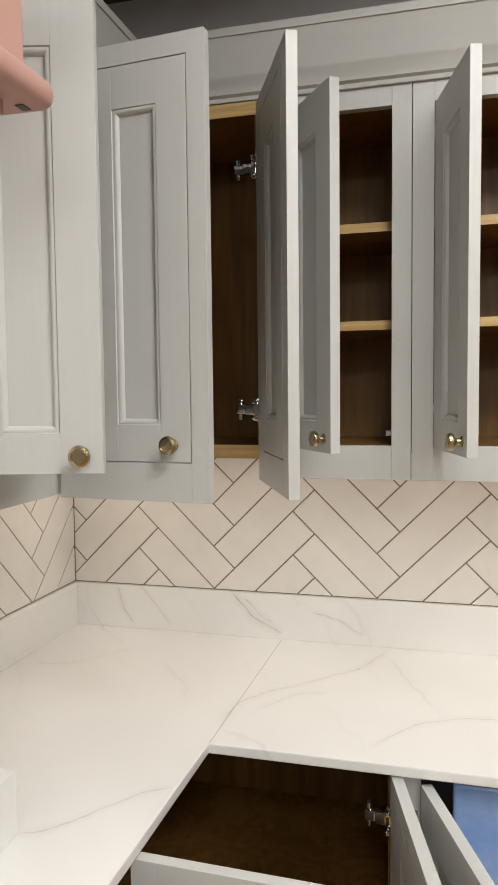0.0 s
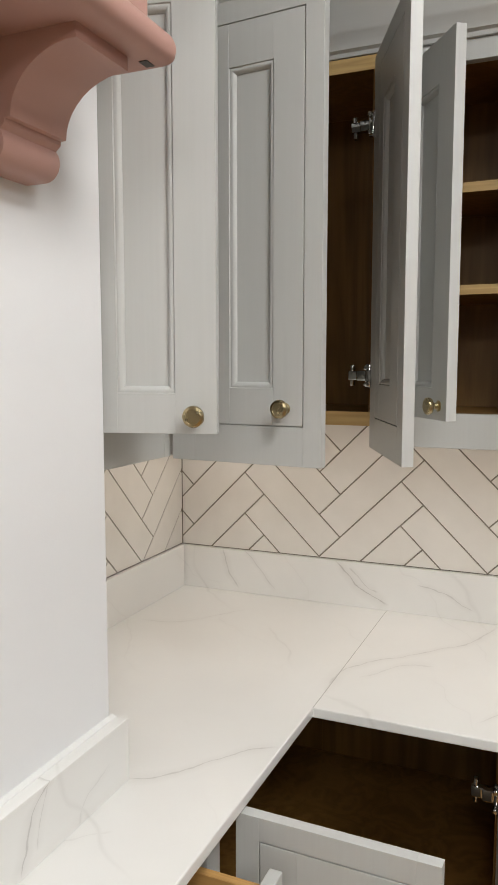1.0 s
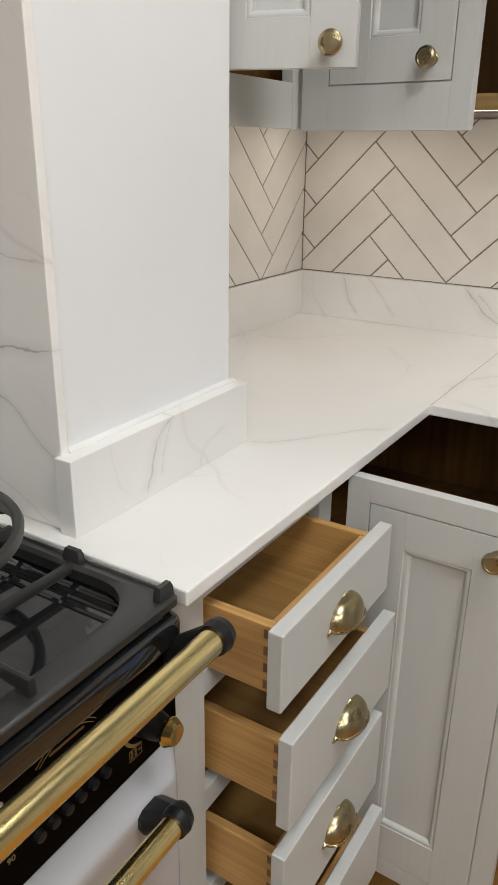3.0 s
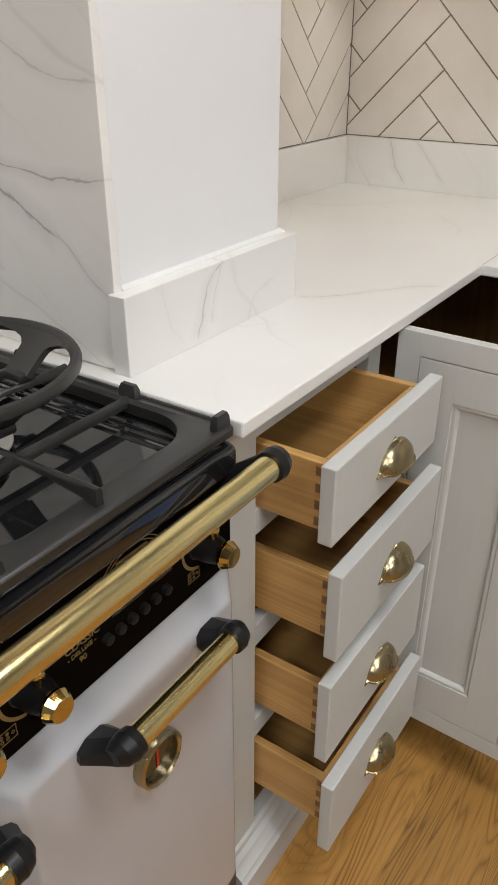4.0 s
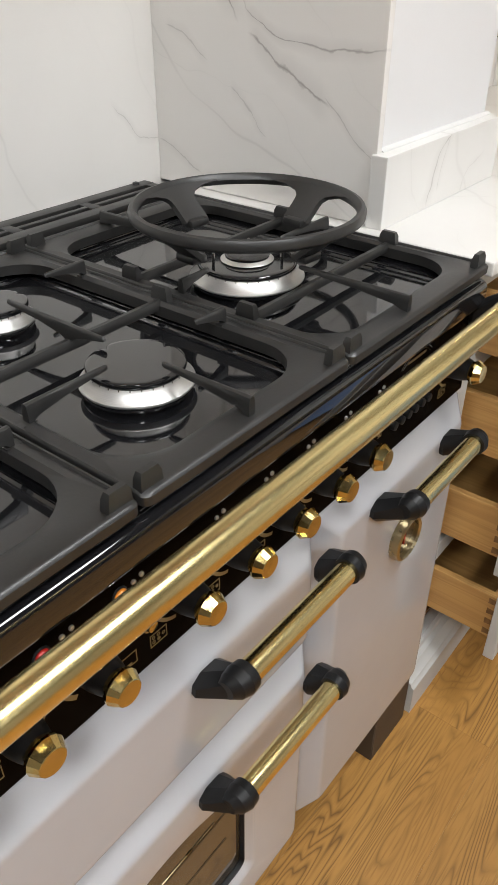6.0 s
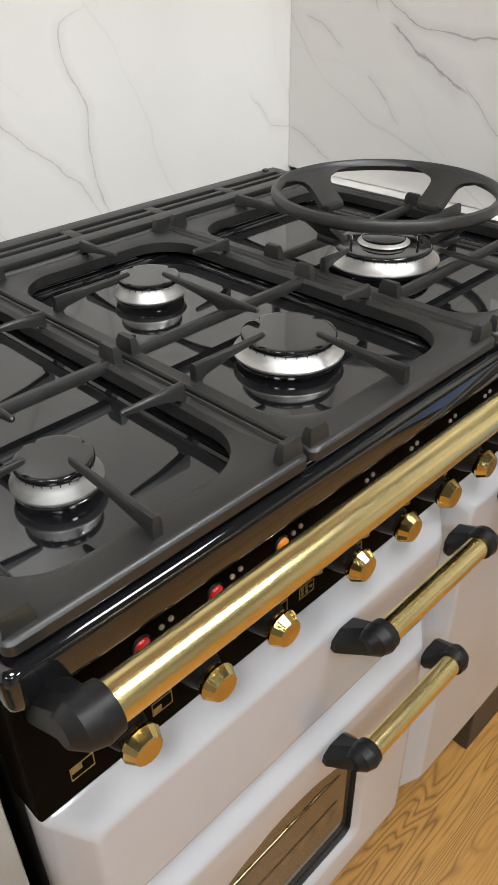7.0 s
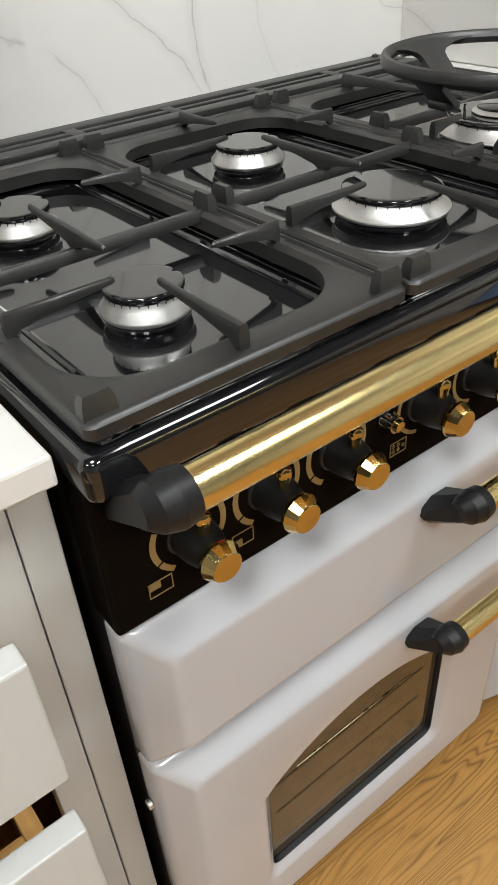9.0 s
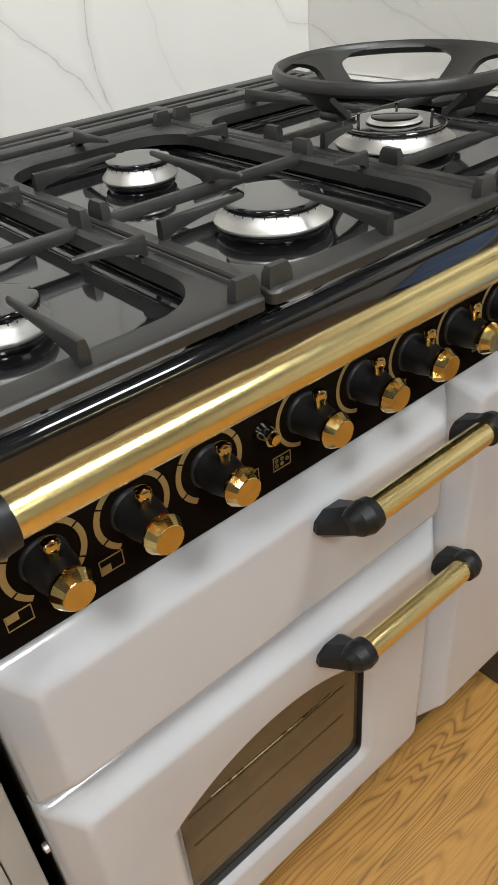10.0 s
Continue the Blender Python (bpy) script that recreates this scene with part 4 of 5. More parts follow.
tb.faces.new(loops[-1])
hob = part("hob_tray", tb, ENAMEL, cooker, "black gloss enamel hob tray", True)
for yc in (-1.88, -1.59):
    for o in (-0.028, -0.014, 0.0, 0.014, 0.028):
        part("rib", rail([(0.06, yc + o, 0.8825), (0.52, yc + o, 0.8825)], 0.0042, 8), ENAMEL, hob, "", True)
for xx in (0.040, 0.052, 0.064):
    part("rib", rail([(xx, CY0 + 0.03, 0.8825), (xx, CY1 - 0.03, 0.8825)], 0.0042, 8), ENAMEL, hob, "", True)
for o in (0.022, 0.036, 0.05):
    part("rib", rail([(0.06, CY1 - o, 0.8825), (0.52, CY1 - o, 0.8825)], 0.0042, 8), ENAMEL, hob, "", True)
    part("rib", rail([(0.06, CY0 + o, 0.8825), (0.52, CY0 + o, 0.8825)], 0.0042, 8), ENAMEL, hob, "", True)

# vent strip at the back
vent = part("vent_strip", box(-0.069, 0.010, CY0, CY1, 0.893, 0.9005, 0.001, seg=1), DARK, cooker, "black slotted vent strip")
b = box(-0.07, -0.046, CY0 + 0.001, CY1 - 0.001, 0.9, 0.915, 0.002)
box(-0.013, 0.012, CY0 + 0.001, CY1 - 0.001, 0.9, 0.915, 0.002, b)
n = 6
for k in range(n + 1):
    yk = CY0 + 0.012 + k * (CY1 - CY0 - 0.024) / n
    box(-0.047, -0.012, yk - 0.009, yk + 0.009, 0.9, 0.9147, 0.0015, b)
box(-0.034, -0.025, CY0 + 0.01, CY1 - 0.01, 0.9, 0.9144, 0.0015, b)
part("grille", b, IRON, vent, "", True)
for y in (CY0 + 0.03, CY1 - 0.03):
    part("screw", lathe([(0, 0), (0.006, 0), (0.0055, 0.004), (0, 0.006)], 14, "z", (-0.06, y, 0.914)), IRON, vent, "", True)


# burners
def burner(x, y, r, wok=False):
    bo = part("burner", lathe([(0, 0.880), (r * 0.90, 0.880), (r * 0.89, 0.8850), (r * 0.93, 0.8868), (r * 0.985, 0.8885), (r * 0.985, 0.8905), (r * 0.95, 0.8915), (r * 0.86, 0.892), (r * 0.86, 0.9), (0, 0.9)], 40, "z", (x, y, 0)), ENAMEL, cooker, "black burner base", True)
    part("crown", lathe([(r * 0.84, 0.8905), (r * 1.0, 0.8930), (r * 1.04, 0.8955), (r * 1.035, 0.8970), (r * 0.885, 0.9035), (r * 0.85, 0.9095), (r * 0.7, 0.9095), (r * 0.6, 0.9010)], 48, "z", (x, y, 0)), STEEL, bo, "spun aluminium burner crown", True)
    slots = bmesh.new()
    ns = 28
    for k in range(ns):
        a = 2 * math.pi * k / ns
        s = box(-0.0005, 0.0005, r * 0.80, r * 0.864, 0.9062, 0.9092)
        merge(slots, s, Matrix.Translation((x, y, 0)) @ Matrix.Rotation(a, 4, "Z"))
    tagged(part("slot_ring", slots, DARK, bo), kind="stuff")
    # cap with two bitten notches
    cb2 = bmesh.new()
    seg = 60
    def rad(a):
        q = 1.0
        for c in (radians(90), radians(180)):
            d = abs((a - c + math.pi) % (2 * math.pi) - math.pi)
            if d < 0.12 and not wok:
                q = 0.84 + 0.16 * (d / 0.12) ** 2
        return q
    rows = []
    for f, z in ((0.80, 0.9088), (0.87, 0.9092), (0.888, 0.9108), (0.888, 0.9132), (0.872, 0.9148), (0.85, 0.9153), (0.80, 0.9154), (0.76, 0.9154), (0.0, 0.9154)):
        if f == 0:
            rows.append([cb2.verts.new((x, y, z))])
        else:
            rows.append([cb2.verts.new((x + r * f * rad(2 * math.pi * k / seg) * math.cos(2 * math.pi * k / seg), y + r * f * rad(2 * math.pi * k / seg) * math.sin(2 * math.pi * k / seg), z)) for k in range(seg)])
    for p, q in zip(rows, rows[1:]):
        for k in range(seg):
            if len(q) == 1:
                cb2.faces.new((p[k], p[(k + 1) % seg], q[0]))
            else:
                cb2.faces.new((p[k], p[(k + 1) % seg], q[(k + 1) % seg], q[k]))
    part("cap", cb2, ENAMEL, bo, "black enamel burner cap", True)
    if wok:
        part("inner_crown", lathe([(r * 0.46, 0.9160), (r * 0.48, 0.9170), (r * 0.42, 0.9205), (r * 0.3, 0.9210)], 36, "z", (x, y, 0)), STEEL, bo, "", True)
        part("inner_cap", lathe([(r * 0.40, 0.9205), (r * 0.40, 0.9230), (r * 0.37, 0.9242), (0, 0.9245)], 36, "z", (x, y, 0)), ENAMEL, bo, "", True)
        for a in (0.6, 2.2, 4.1):
            part("pin", lathe([(0, 0.9100), (0.002, 0.9100), (0.002, 0.9270), (0, 0.9290)], 8, "z", (x + r * 0.62 * math.cos(a), y + r * 0.62 * math.sin(a), 0)), CHROME, bo, "", True)
    return bo


AX, DX, YL, YM, YWOK = 0.409, 0.19, -2.026, -1.737, -1.455
burner(AX, YL, 0.0355)
burner(DX - 0.014, YL, 0.0365)
burner(0.392, YM, 0.055)
burner(0.168, YM, 0.0415)
burner(0.304, YWOK, 0.071, True)

def loop_faces(b, loops):
    for p, q in zip(loops, loops[1:]):
        n = len(p)
        for k in range(n):
            b.faces.new((p[k], p[(k + 1) % n], q[(k + 1) % n], q[k]))


# pan supports
GZ = 0.909


def finger(b, p0, p1, w0=0.0085, w1=0.0048, z=0.927):
    """Tapered cast bar from a frame root p0 to a free tip p1, deeper at its root, rounded on top."""
    d = (Vector(p1) - Vector(p0)).normalized()
    s = Vector((-d.y, d.x))
    secs = []
    for f, w, deep in ((0.0, w0, z - GZ + 0.003), (0.12, w0 * 0.95, 0.014), (0.45, (w0 + w1) / 2, 0.009), (0.97, w1, 0.005), (1.0, w1 * 0.5, 0.003)):
        p = Vector(p0).lerp(Vector(p1), f)
        top = z - (0.0015 if f == 1.0 else 0.0)
        sec = []
        for sg, zz in ((0.5, top - deep), (0.5, top - deep * 0.35), (0.34, top - 0.0009), (0.12, top), (-0.12, top), (-0.34, top - 0.0009), (-0.5, top - deep * 0.35), (-0.5, top - deep)):
            q = p + s * (sg * w)
            sec.append(b.verts.new((q.x, q.y, zz)))
        secs.append(sec)
    loop_faces(b, secs)
    b.faces.new(secs[0])
    b.faces.new(secs[-1][::-1])


def lug(b, x, y, along="y", l=0.026):
    h = hull([(x + (u if along == "x" else v), y + (v if along == "x" else u), z) for u, v, z in
              [(su * l / 2 * f, sv * 0.0050 * g, z) for z, f, g in ((GZ - 0.002, 1.0, 1.0), (0.920, 0.9, 0.9), (0.9255, 0.72, 0.6)) for su in (-1, 1) for sv in (-1, 1)]])
    merge(b, h)


def grate(y0, y1, burners, bars, name="pan_support"):
    """Cast frame with rounded opening; bars: x of cross bars."""
    g = thing("pan_support", "matt black cast-iron pan support on the hob", "pan support", "pan supports")
    x0, x1 = 0.022, 0.546
    wx, wy, r = 0.036, 0.02, 0.055
    b = bmesh.new()
    outer, inner = [], []
    for cx, cy, a0 in ((x1, y1, 0), (x0, y1, 90), (x0, y0, 180), (x1, y0, 270)):
        sx, sy = (1 if cx == x1 else -1), (1 if cy == y1 else -1)
        for k in range(9):
            a = radians(a0 + 90 * k / 8)
            outer.append((cx - sx * 0.008 + 0.008 * math.cos(a), cy - sy * 0.008 + 0.008 * math.sin(a)))
            inner.append((cx - sx * (wx + r) + r * math.cos(a), cy - sy * (wy + r) + r * math.sin(a)))
    n = len(outer)
    lo = [b.verts.new((*p, GZ - 0.0095)) for p in outer]
    l1 = [b.verts.new((*p, GZ - 0.0014)) for p in outer]
    bead = [[b.verts.new((p[0] * (1 - f) + q[0] * f, p[1] * (1 - f) + q[1] * f, GZ + dz)) for p, q in zip(outer, inner)] for f, dz in ((0.03, 0.0004), (0.09, 0.0018), (0.18, 0.0018), (0.24, -0.0008))]
    mid2 = [((p[0] + q[0] * 3) / 4, (p[1] + q[1] * 3) / 4) for p, q in zip(outer, inner)]
    l3 = [b.verts.new((*p, GZ + 0.001)) for p in mid2]
    l4 = [b.verts.new((*p, GZ - 0.003)) for p in inner]
    l5 = [b.verts.new((*p, GZ - 0.016)) for p in inner]
    loops = [lo, l1, *bead, l3, l4, l5, lo]
    for p, q in zip(loops, loops[1:]):
        for k in range(n):
            b.faces.new((p[k], p[(k + 1) % n], q[(k + 1) % n], q[k]))
    part("frame", b, IRON, g, "", True).data.set_sharp_from_angle(angle=radians(30))
    for xb in bars:
        h = bmesh.new()
        merge(h, hull([(xb + u, y, z) for y in (y0 + 0.012, y1 - 0.012) for u, z in ((-0.005, GZ - 0.009), (0.005, GZ - 0.009), (-0.0055, GZ - 0.003), (0.0055, GZ - 0.003), (-0.0025, GZ + 0.002), (0.0025, GZ + 0.002))]))
        lug(h, xb, y0 + 0.010, "x")
        lug(h, xb, y1 - 0.010, "x")
        part("cross_bar", h, IRON, g, "", True)
    for (bx, by, rr) in burners:
        near = rr * 0.66 if len(burners) == 2 else rr * 1.05
        for root, tip in ((y0 + 0.012, by - near), (y1 - 0.012, by + rr + (0.030 if len(burners) == 2 else 0.0))):
            h = bmesh.new()
            finger(h, (bx, root), (bx, tip))
            merge(h, hull([(bx + u, root + v, z) for u in (-0.0045, 0.0045) for v, z in ((-0.006, GZ - 0.018), (0.006, GZ - 0.018), (-0.008, GZ), (0.008, GZ))]))
            part("side_finger", h, IRON, g, "", True)
    h = bmesh.new()
    if len(burners) == 2:
        (ax, ay, ar), (dx, dy, dr) = burners
        finger(h, (x1 - 0.012, ay), (ax + ar * 0.66, ay))
        part("long_finger", h, IRON, g, "", True)
        h = bmesh.new()
        finger(h, (x0 + 0.012, dy), (dx - dr - 0.018, dy))
        part("long_finger", h, IRON, g, "", True)
        h = bmesh.new()
        finger(h, (bars[0], dy), (dx + dr * 0.66, dy))
        finger(h, (bars[0], ay), (bars[0] + 0.052, ay))
    else:
        ax, ay, ar = burners[0]
        finger(h, (x1 - 0.012, ay), (bars[0] - 0.02, ay))
        part("long_finger", h, IRON, g, "", True)
        h = bmesh.new()
        finger(h, (x0 + 0.012, ay), (bars[1] + 0.02, ay))
    part("long_finger", h, IRON, g, "", True)
    for x in (x0 + 0.015, x1 - 0.011):
        for y in (y0 + 0.014, y1 - 0.014):
            h = bmesh.new()
            lug(h, x, y, "y", 0.024)
            part("lug", h, IRON, g, "", True)
    return g


grate(-2.149, -1.8825, [(AX, YL, 0.0355), (DX, YL, 0.0355)], (0.302,))
grate(-1.8785, -1.5945, [(0.392, YM, 0.055), (0.168, YM, 0.0415)], (0.298,))
grate(-1.5905, -1.262, [(0.304, YWOK, 0.071)], (0.404, 0.225))

# wok ring standing on the supports
wok = thing("wok_ring", "matt black cast-iron wok ring standing on the pan support", "wok ring", at=(0.285, -1.431, 0))
part("rim", lathe([(0.1395, 0.964), (0.1445, 0.9625), (0.1488, 0.9665), (0.1496, 0.973), (0.1470, 0.9778), (0.1425, 0.9790), (0.1388, 0.9765), (0.1368, 0.9705), (0.1395, 0.964)], 72), IRON, wok, "", True)
for q in range(4):
    b = bmesh.new()
    rows = []
    for j in range(9):
        f = j / 8
        r = 0.098 + 0.043 * f
        z = 0.934 + 0.037 * f
        half = radians(9 + 22 * max(0.0, 2 * f - 1) ** 3 + 3 * (1 - f) ** 2)
        rows.append([[b.verts.new(((r + o) * math.cos(radians(90 * q + 85) + half * (k / 4 - 1)), (r + o) * math.sin(radians(90 * q + 85) + half * (k / 4 - 1)), z - o * 0.7)) for k in range(9)] for o in (-0.003, 0.003)])
    for p, s in zip(rows, rows[1:]):
        for o in (0, 1):
            for k in range(8):
                b.faces.new((p[o][k], p[o][k + 1], s[o][k + 1], s[o][k]))
        for k in (0, 8):
            b.faces.new((p[0][k], p[1][k], s[1][k], s[0][k]))
    a = radians(90 * q + 85)
    foot = box(-0.012, 0.012, -0.016, 0.016, 0.9275, 0.938, 0.003)
    merge(b, foot, Matrix.Translation((0.098 * math.cos(a), 0.098 * math.sin(a), 0)) @ Matrix.Rotation(a, 4, "Z"))
    part("web", b, IRON, wok, "", True)

# control panel
PZ0, PZ1 = 0.727, 0.866
panel = part("control_panel", box(0.50, CF, CY0 + 0.001, CY1 - 0.001, PZ0, PZ1, 0.003), GLASSB, cooker, "black glass control panel with gold printing")
KY = (-2.089, -2.018, -1.947, -1.847, -1.776, -1.707, -1.638, -1.568, -1.325)
KZ = 0.790
E_ = 0.0006


def arc(y, z, r0, r1, a0, a1, n=28):
    b = bmesh.new()
    rows = [[b.verts.new((CF + E_, y - r * math.sin(radians(a0 + (a1 - a0) * k / n)), z + r * math.cos(radians(a0 + (a1 - a0) * k / n)))) for k in range(n + 1)] for r in (r0, r1)]
    for k in range(n):
        b.faces.new((rows[0][k], rows[0][k + 1], rows[1][k + 1], rows[1][k]))
    return b


def outline(y0, y1, z0, z1, w=0.0007):
    b = box(CF, CF + E_, y0, y1, z0, z0 + w)
    box(CF, CF + E_, y0, y1, z1 - w, z1, 0, b)
    box(CF, CF + E_, y0, y0 + w, z0 + w, z1 - w, 0, b)
    box(CF, CF + E_, y1 - w, y1, z0 + w, z1 - w, 0, b)
    return b


for i, y in enumerate(KY):
    k = part("control_knob", lathe([(0, 0), (0.0190, 0), (0.0188, 0.0016), (0.0172, 0.0030), (0.0172, 0.009), (0.0168, 0.016), (0.0150, 0.024), (0.0128, 0.031), (0, 0.031)], 32, "x", (CF, y, KZ)), RUBBER, cooker, "black control knob with brass end", True)
    end = lathe([(0.0110, 0.029), (0.0128, 0.0305), (0.0162, 0.0360), (0.0162, 0.0380), (0.0118, 0.0462), (0.0112, 0.0467), (0, 0.0463)], 16, "x", (CF, y, KZ))
    part("brass_end", end, BRASS, k, "faceted polished brass end")
    part("pointer", lathe([(0, 0), (0.0050, 0), (0.0048, 0.008), (0.0060, 0.0115), (0.0066, 0.0145), (0.0058, 0.0175), (0.003, 0.0190), (0, 0.0194)], 16, "z", (CF + 0.020, y, KZ + 0.0120)), BRASS, k, "small brass pointer", True)
    if i < 3:
        part("dial_print", arc(y, KZ, 0.0275, 0.0325, -150, 150), GOLDINK, panel)
    else:
        part("dial_print", arc(y, KZ, 0.0272, 0.0312, -4, 172), GOLDINK, panel)
        part("dial_dot", lathe([(0, 0), (0.0015, 0), (0.0015, E_), (0, E_)], 12, "x", (CF, y + 0.004, KZ + 0.031)), GOLDINK, panel)
    if i < 3:
        for a in (-120, -60, 0, 60, 120):
            part("dial_mark", box(-E_, E_, -0.0005, 0.0005, 0.0275, 0.0325), GLASSB, panel).matrix_basis = Matrix.Translation((CF + E_, y, KZ)) @ Matrix.Rotation(radians(a), 4, "X")
    # small pictogram beside each knob
    yo = y - 0.028 if i == 0 else y + 0.038 if i == 2 else y - 0.025 if i == 1 else y - 0.012 if i == 8 else y - 0.026
    part("pictogram", outline(yo - 0.010, yo + 0.010, PZ0 + 0.020, PZ0 + 0.034), GOLDINK, panel)
    if i == 0:
        part("pictogram", box(CF, CF + E_, yo - 0.009, yo, PZ0 + 0.027, PZ0 + 0.033), GOLDINK, panel)
    elif i == 1:
        part("pictogram", box(CF, CF + E_, yo - 0.009, yo - 0.001, PZ0 + 0.0212, PZ0 + 0.0275), GOLDINK, panel)
    elif i == 2:
        part("pictogram", box(CF, CF + E_, yo - 0.004, yo + 0.004, PZ0 + 0.0215, PZ0 + 0.0235), GOLDINK, panel)
    else:
        for k in range(5):
            hole = [(0.0012, 0), (0.0012, E_), (0.0019, E_), (0.0019, 0)] if k != i % 5 else [(0, E_), (0.0019, E_), (0.0019, 0)]
            part("pictogram", lathe(hole, 12, "x", (CF, yo - 0.006 + 0.006 * (k // 2) if k < 4 else yo + 0.006, PZ0 + (0.0245 if k % 2 else 0.0297) if k < 4 else PZ0 + 0.027)), GOLDINK, panel)
part("light_switch", lathe([(0, 0), (0.010, 0), (0.010, 0.003), (0.0075, 0.008), (0.0075, 0.014), (0, 0.014)], 20, "x", (CF, -1.893, KZ + 0.004)), CHROME, panel, "round light button", True)
part("switch_tip", lathe([(0, 0.014), (0.006, 0.014), (0.005, 0.018), (0, 0.019)], 16, "x", (CF, -1.893, KZ + 0.004)), BRASS, panel, "brass button tip", True)
for y, m, lb in ((-2.055, REDLENS, "red indicator lens"), (-1.984, REDLENS, "red indicator lens"), (-1.909, AMBERLENS, "amber indicator lens")):
    lm = part("indicator", lathe([(0.0070, 0), (0.0080, 0.0008), (0.0074, 0.0022), (0.0066, 0.0022)], 20, "x", (CF, y, 0.832)), RUBBER, panel, "black indicator bezel", True)
    part("lens", lathe([(0.0067, 0.0015), (0.0060, 0.0045), (0.0035, 0.0065), (0, 0.0072)], 18, "x", (CF, y, 0.832)), m, lm, lb, True)
for y in KY[:8]:
    for dz, dy in ((0.044, 0.053), (0.046, 0.062)):
        part("print_mark", lathe([(0, 0), (0.0024, 0), (0.0022, 0.0016), (0, 0.002)], 10, "x", (CF, y + dy, KZ + dz)), STEEL, panel, "small grey stud")


def lettering(text, size, y, z, parent, material):
    cu = bpy.data.curves.new("lettering", "FONT")
    cu.body, cu.size, cu.extrude, cu.align_x = text, size, 0.0002, "CENTER"
    tmp = bpy.data.objects.new("lettering_tmp", cu)
    scene.collection.objects.link(tmp)
    me = bpy.data.meshes.new_from_object(tmp.evaluated_get(bpy.context.evaluated_depsgraph_get()))
    bpy.data.objects.remove(tmp)
    me.materials.clear()
    me.materials.append(material)
    ob = new("lettering", me)
    ob.parent = parent
    ob.matrix_basis = Matrix.Translation((CF + 0.0005, y, z)) @ Matrix.Rotation(radians(90), 4, "Z") @ Matrix.Rotation(radians(90), 4, "X")
    return ob


lettering("CLASSIC", 0.0118, -1.501, 0.785, panel, GOLDINK)
lettering("- DELUXE -", 0.0075, -1.503, 0.7765, panel, GOLDINK)
lettering("90", 0.0095, -1.503, 0.7665, panel, GOLDINK)
# plain badge over the rail
part("badge", arc(-1.428, 0.800, 0.0505, 0.0515, -42, 42), CHROME, panel)
part("badge", arc(-1.428, 0.800, 0.0545, 0.0555, -44, 44), CHROME, panel)
part("badge_bar", box(CF, CF + E_, -1.450, -1.406, 0.8405, 0.8435), GOLDINK, panel)
# clock buttons
part("clock_display", box(CF - 0.001, CF + 0.001, -1.462, -1.372, 0.786, 0.808, 0.0005, seg=1), ENAMEL, panel, "black clock display")
for k in range(6):
    part("clock_button", lathe([(0, 0), (0.006, 0), (0.0055, 0.006), (0, 0.007)], 16, "x", (CF, -1.472 + 0.0175 * k, 0.7685)), RUBBER, panel, "", True)

# brass towel rail
BXR, BZ, BR = 0.600, 0.8835, 0.0145
part("rail", rail([(BXR, -2.13, BZ), (BXR, -1.265, BZ)], BR, 40), RAIL, cooker, "long polished brass towel rail", True)


def end_cap(yg, d, r, x, z, face, parent, reach=2.9, drop=0.5):
    """Faceted black bracket over a rail end; yg: where the rail enters it, d: outward along y."""
    pts = []
    for k in range(28):
        a = 2 * math.pi * k / 28
        for yy, rr, back in ((0.0, 1.20, 0.0), (0.75, 1.30, 0.02), (1.5, 1.12, 0.12), (2.05, 0.72, 0.35)):
            pts.append((x + r * (rr * math.cos(a) - back), yg + d * yy * r, z + r * (rr * math.sin(a) - back * 0.4)))
    b = hull(pts)
    q = []
    for yy, rr in ((0.35, 1.05), (1.0, 1.12), (1.75, 0.85)):
        q += [(x + r * (rr * math.cos(2 * math.pi * k / 10) - 0.15), yg + d * yy * r, z + r * (rr * math.sin(2 * math.pi * k / 10) - 0.15)) for k in range(10)]
    for xx, sh in ((face + 0.006, 0.0), (face, 0.12)):
        for uu, zz in ((-0.3, -1.9), (-0.5, -1.4), (-0.5, -0.4), (0.1, 0.1), (reach - 1.0, 0.15), (reach - 0.1, -0.45), (reach, -1.2), (reach - 0.7, -1.9)):
            q.append((xx, yg + d * r * (uu + (sh if uu < 1 else -sh)), z + r * (zz - drop)))
    merge(b, hull(q))
    cap = part("end_cap", b, RUBBER, parent, "faceted black rail bracket", True)
    cap.data.set_sharp_from_angle(angle=radians(18))
    return cap


end_cap(-2.120, -1, BR, BXR, BZ, CF, cooker, 1.9, 1.7)
end_cap(-1.281, 1, BR, BXR, BZ, CF, cooker, 1.15, 1.7)

# oven doors: pillow-edged white enamel
DF = 0.560


def rounded(y0, y1, z0, z1, r, n=6):
    pts = []
    for cy, cz, a0 in ((y1 - r, z1 - r, 0), (y0 + r, z1 - r, 90), (y0 + r, z0 + r, 180), (y1 - r, z0 + r, 270)):
        for k in range(n + 1):
            a = radians(a0 + 90 * k / n)
            pts.append((cy + r * math.cos(a), cz + r * math.sin(a)))
    return pts


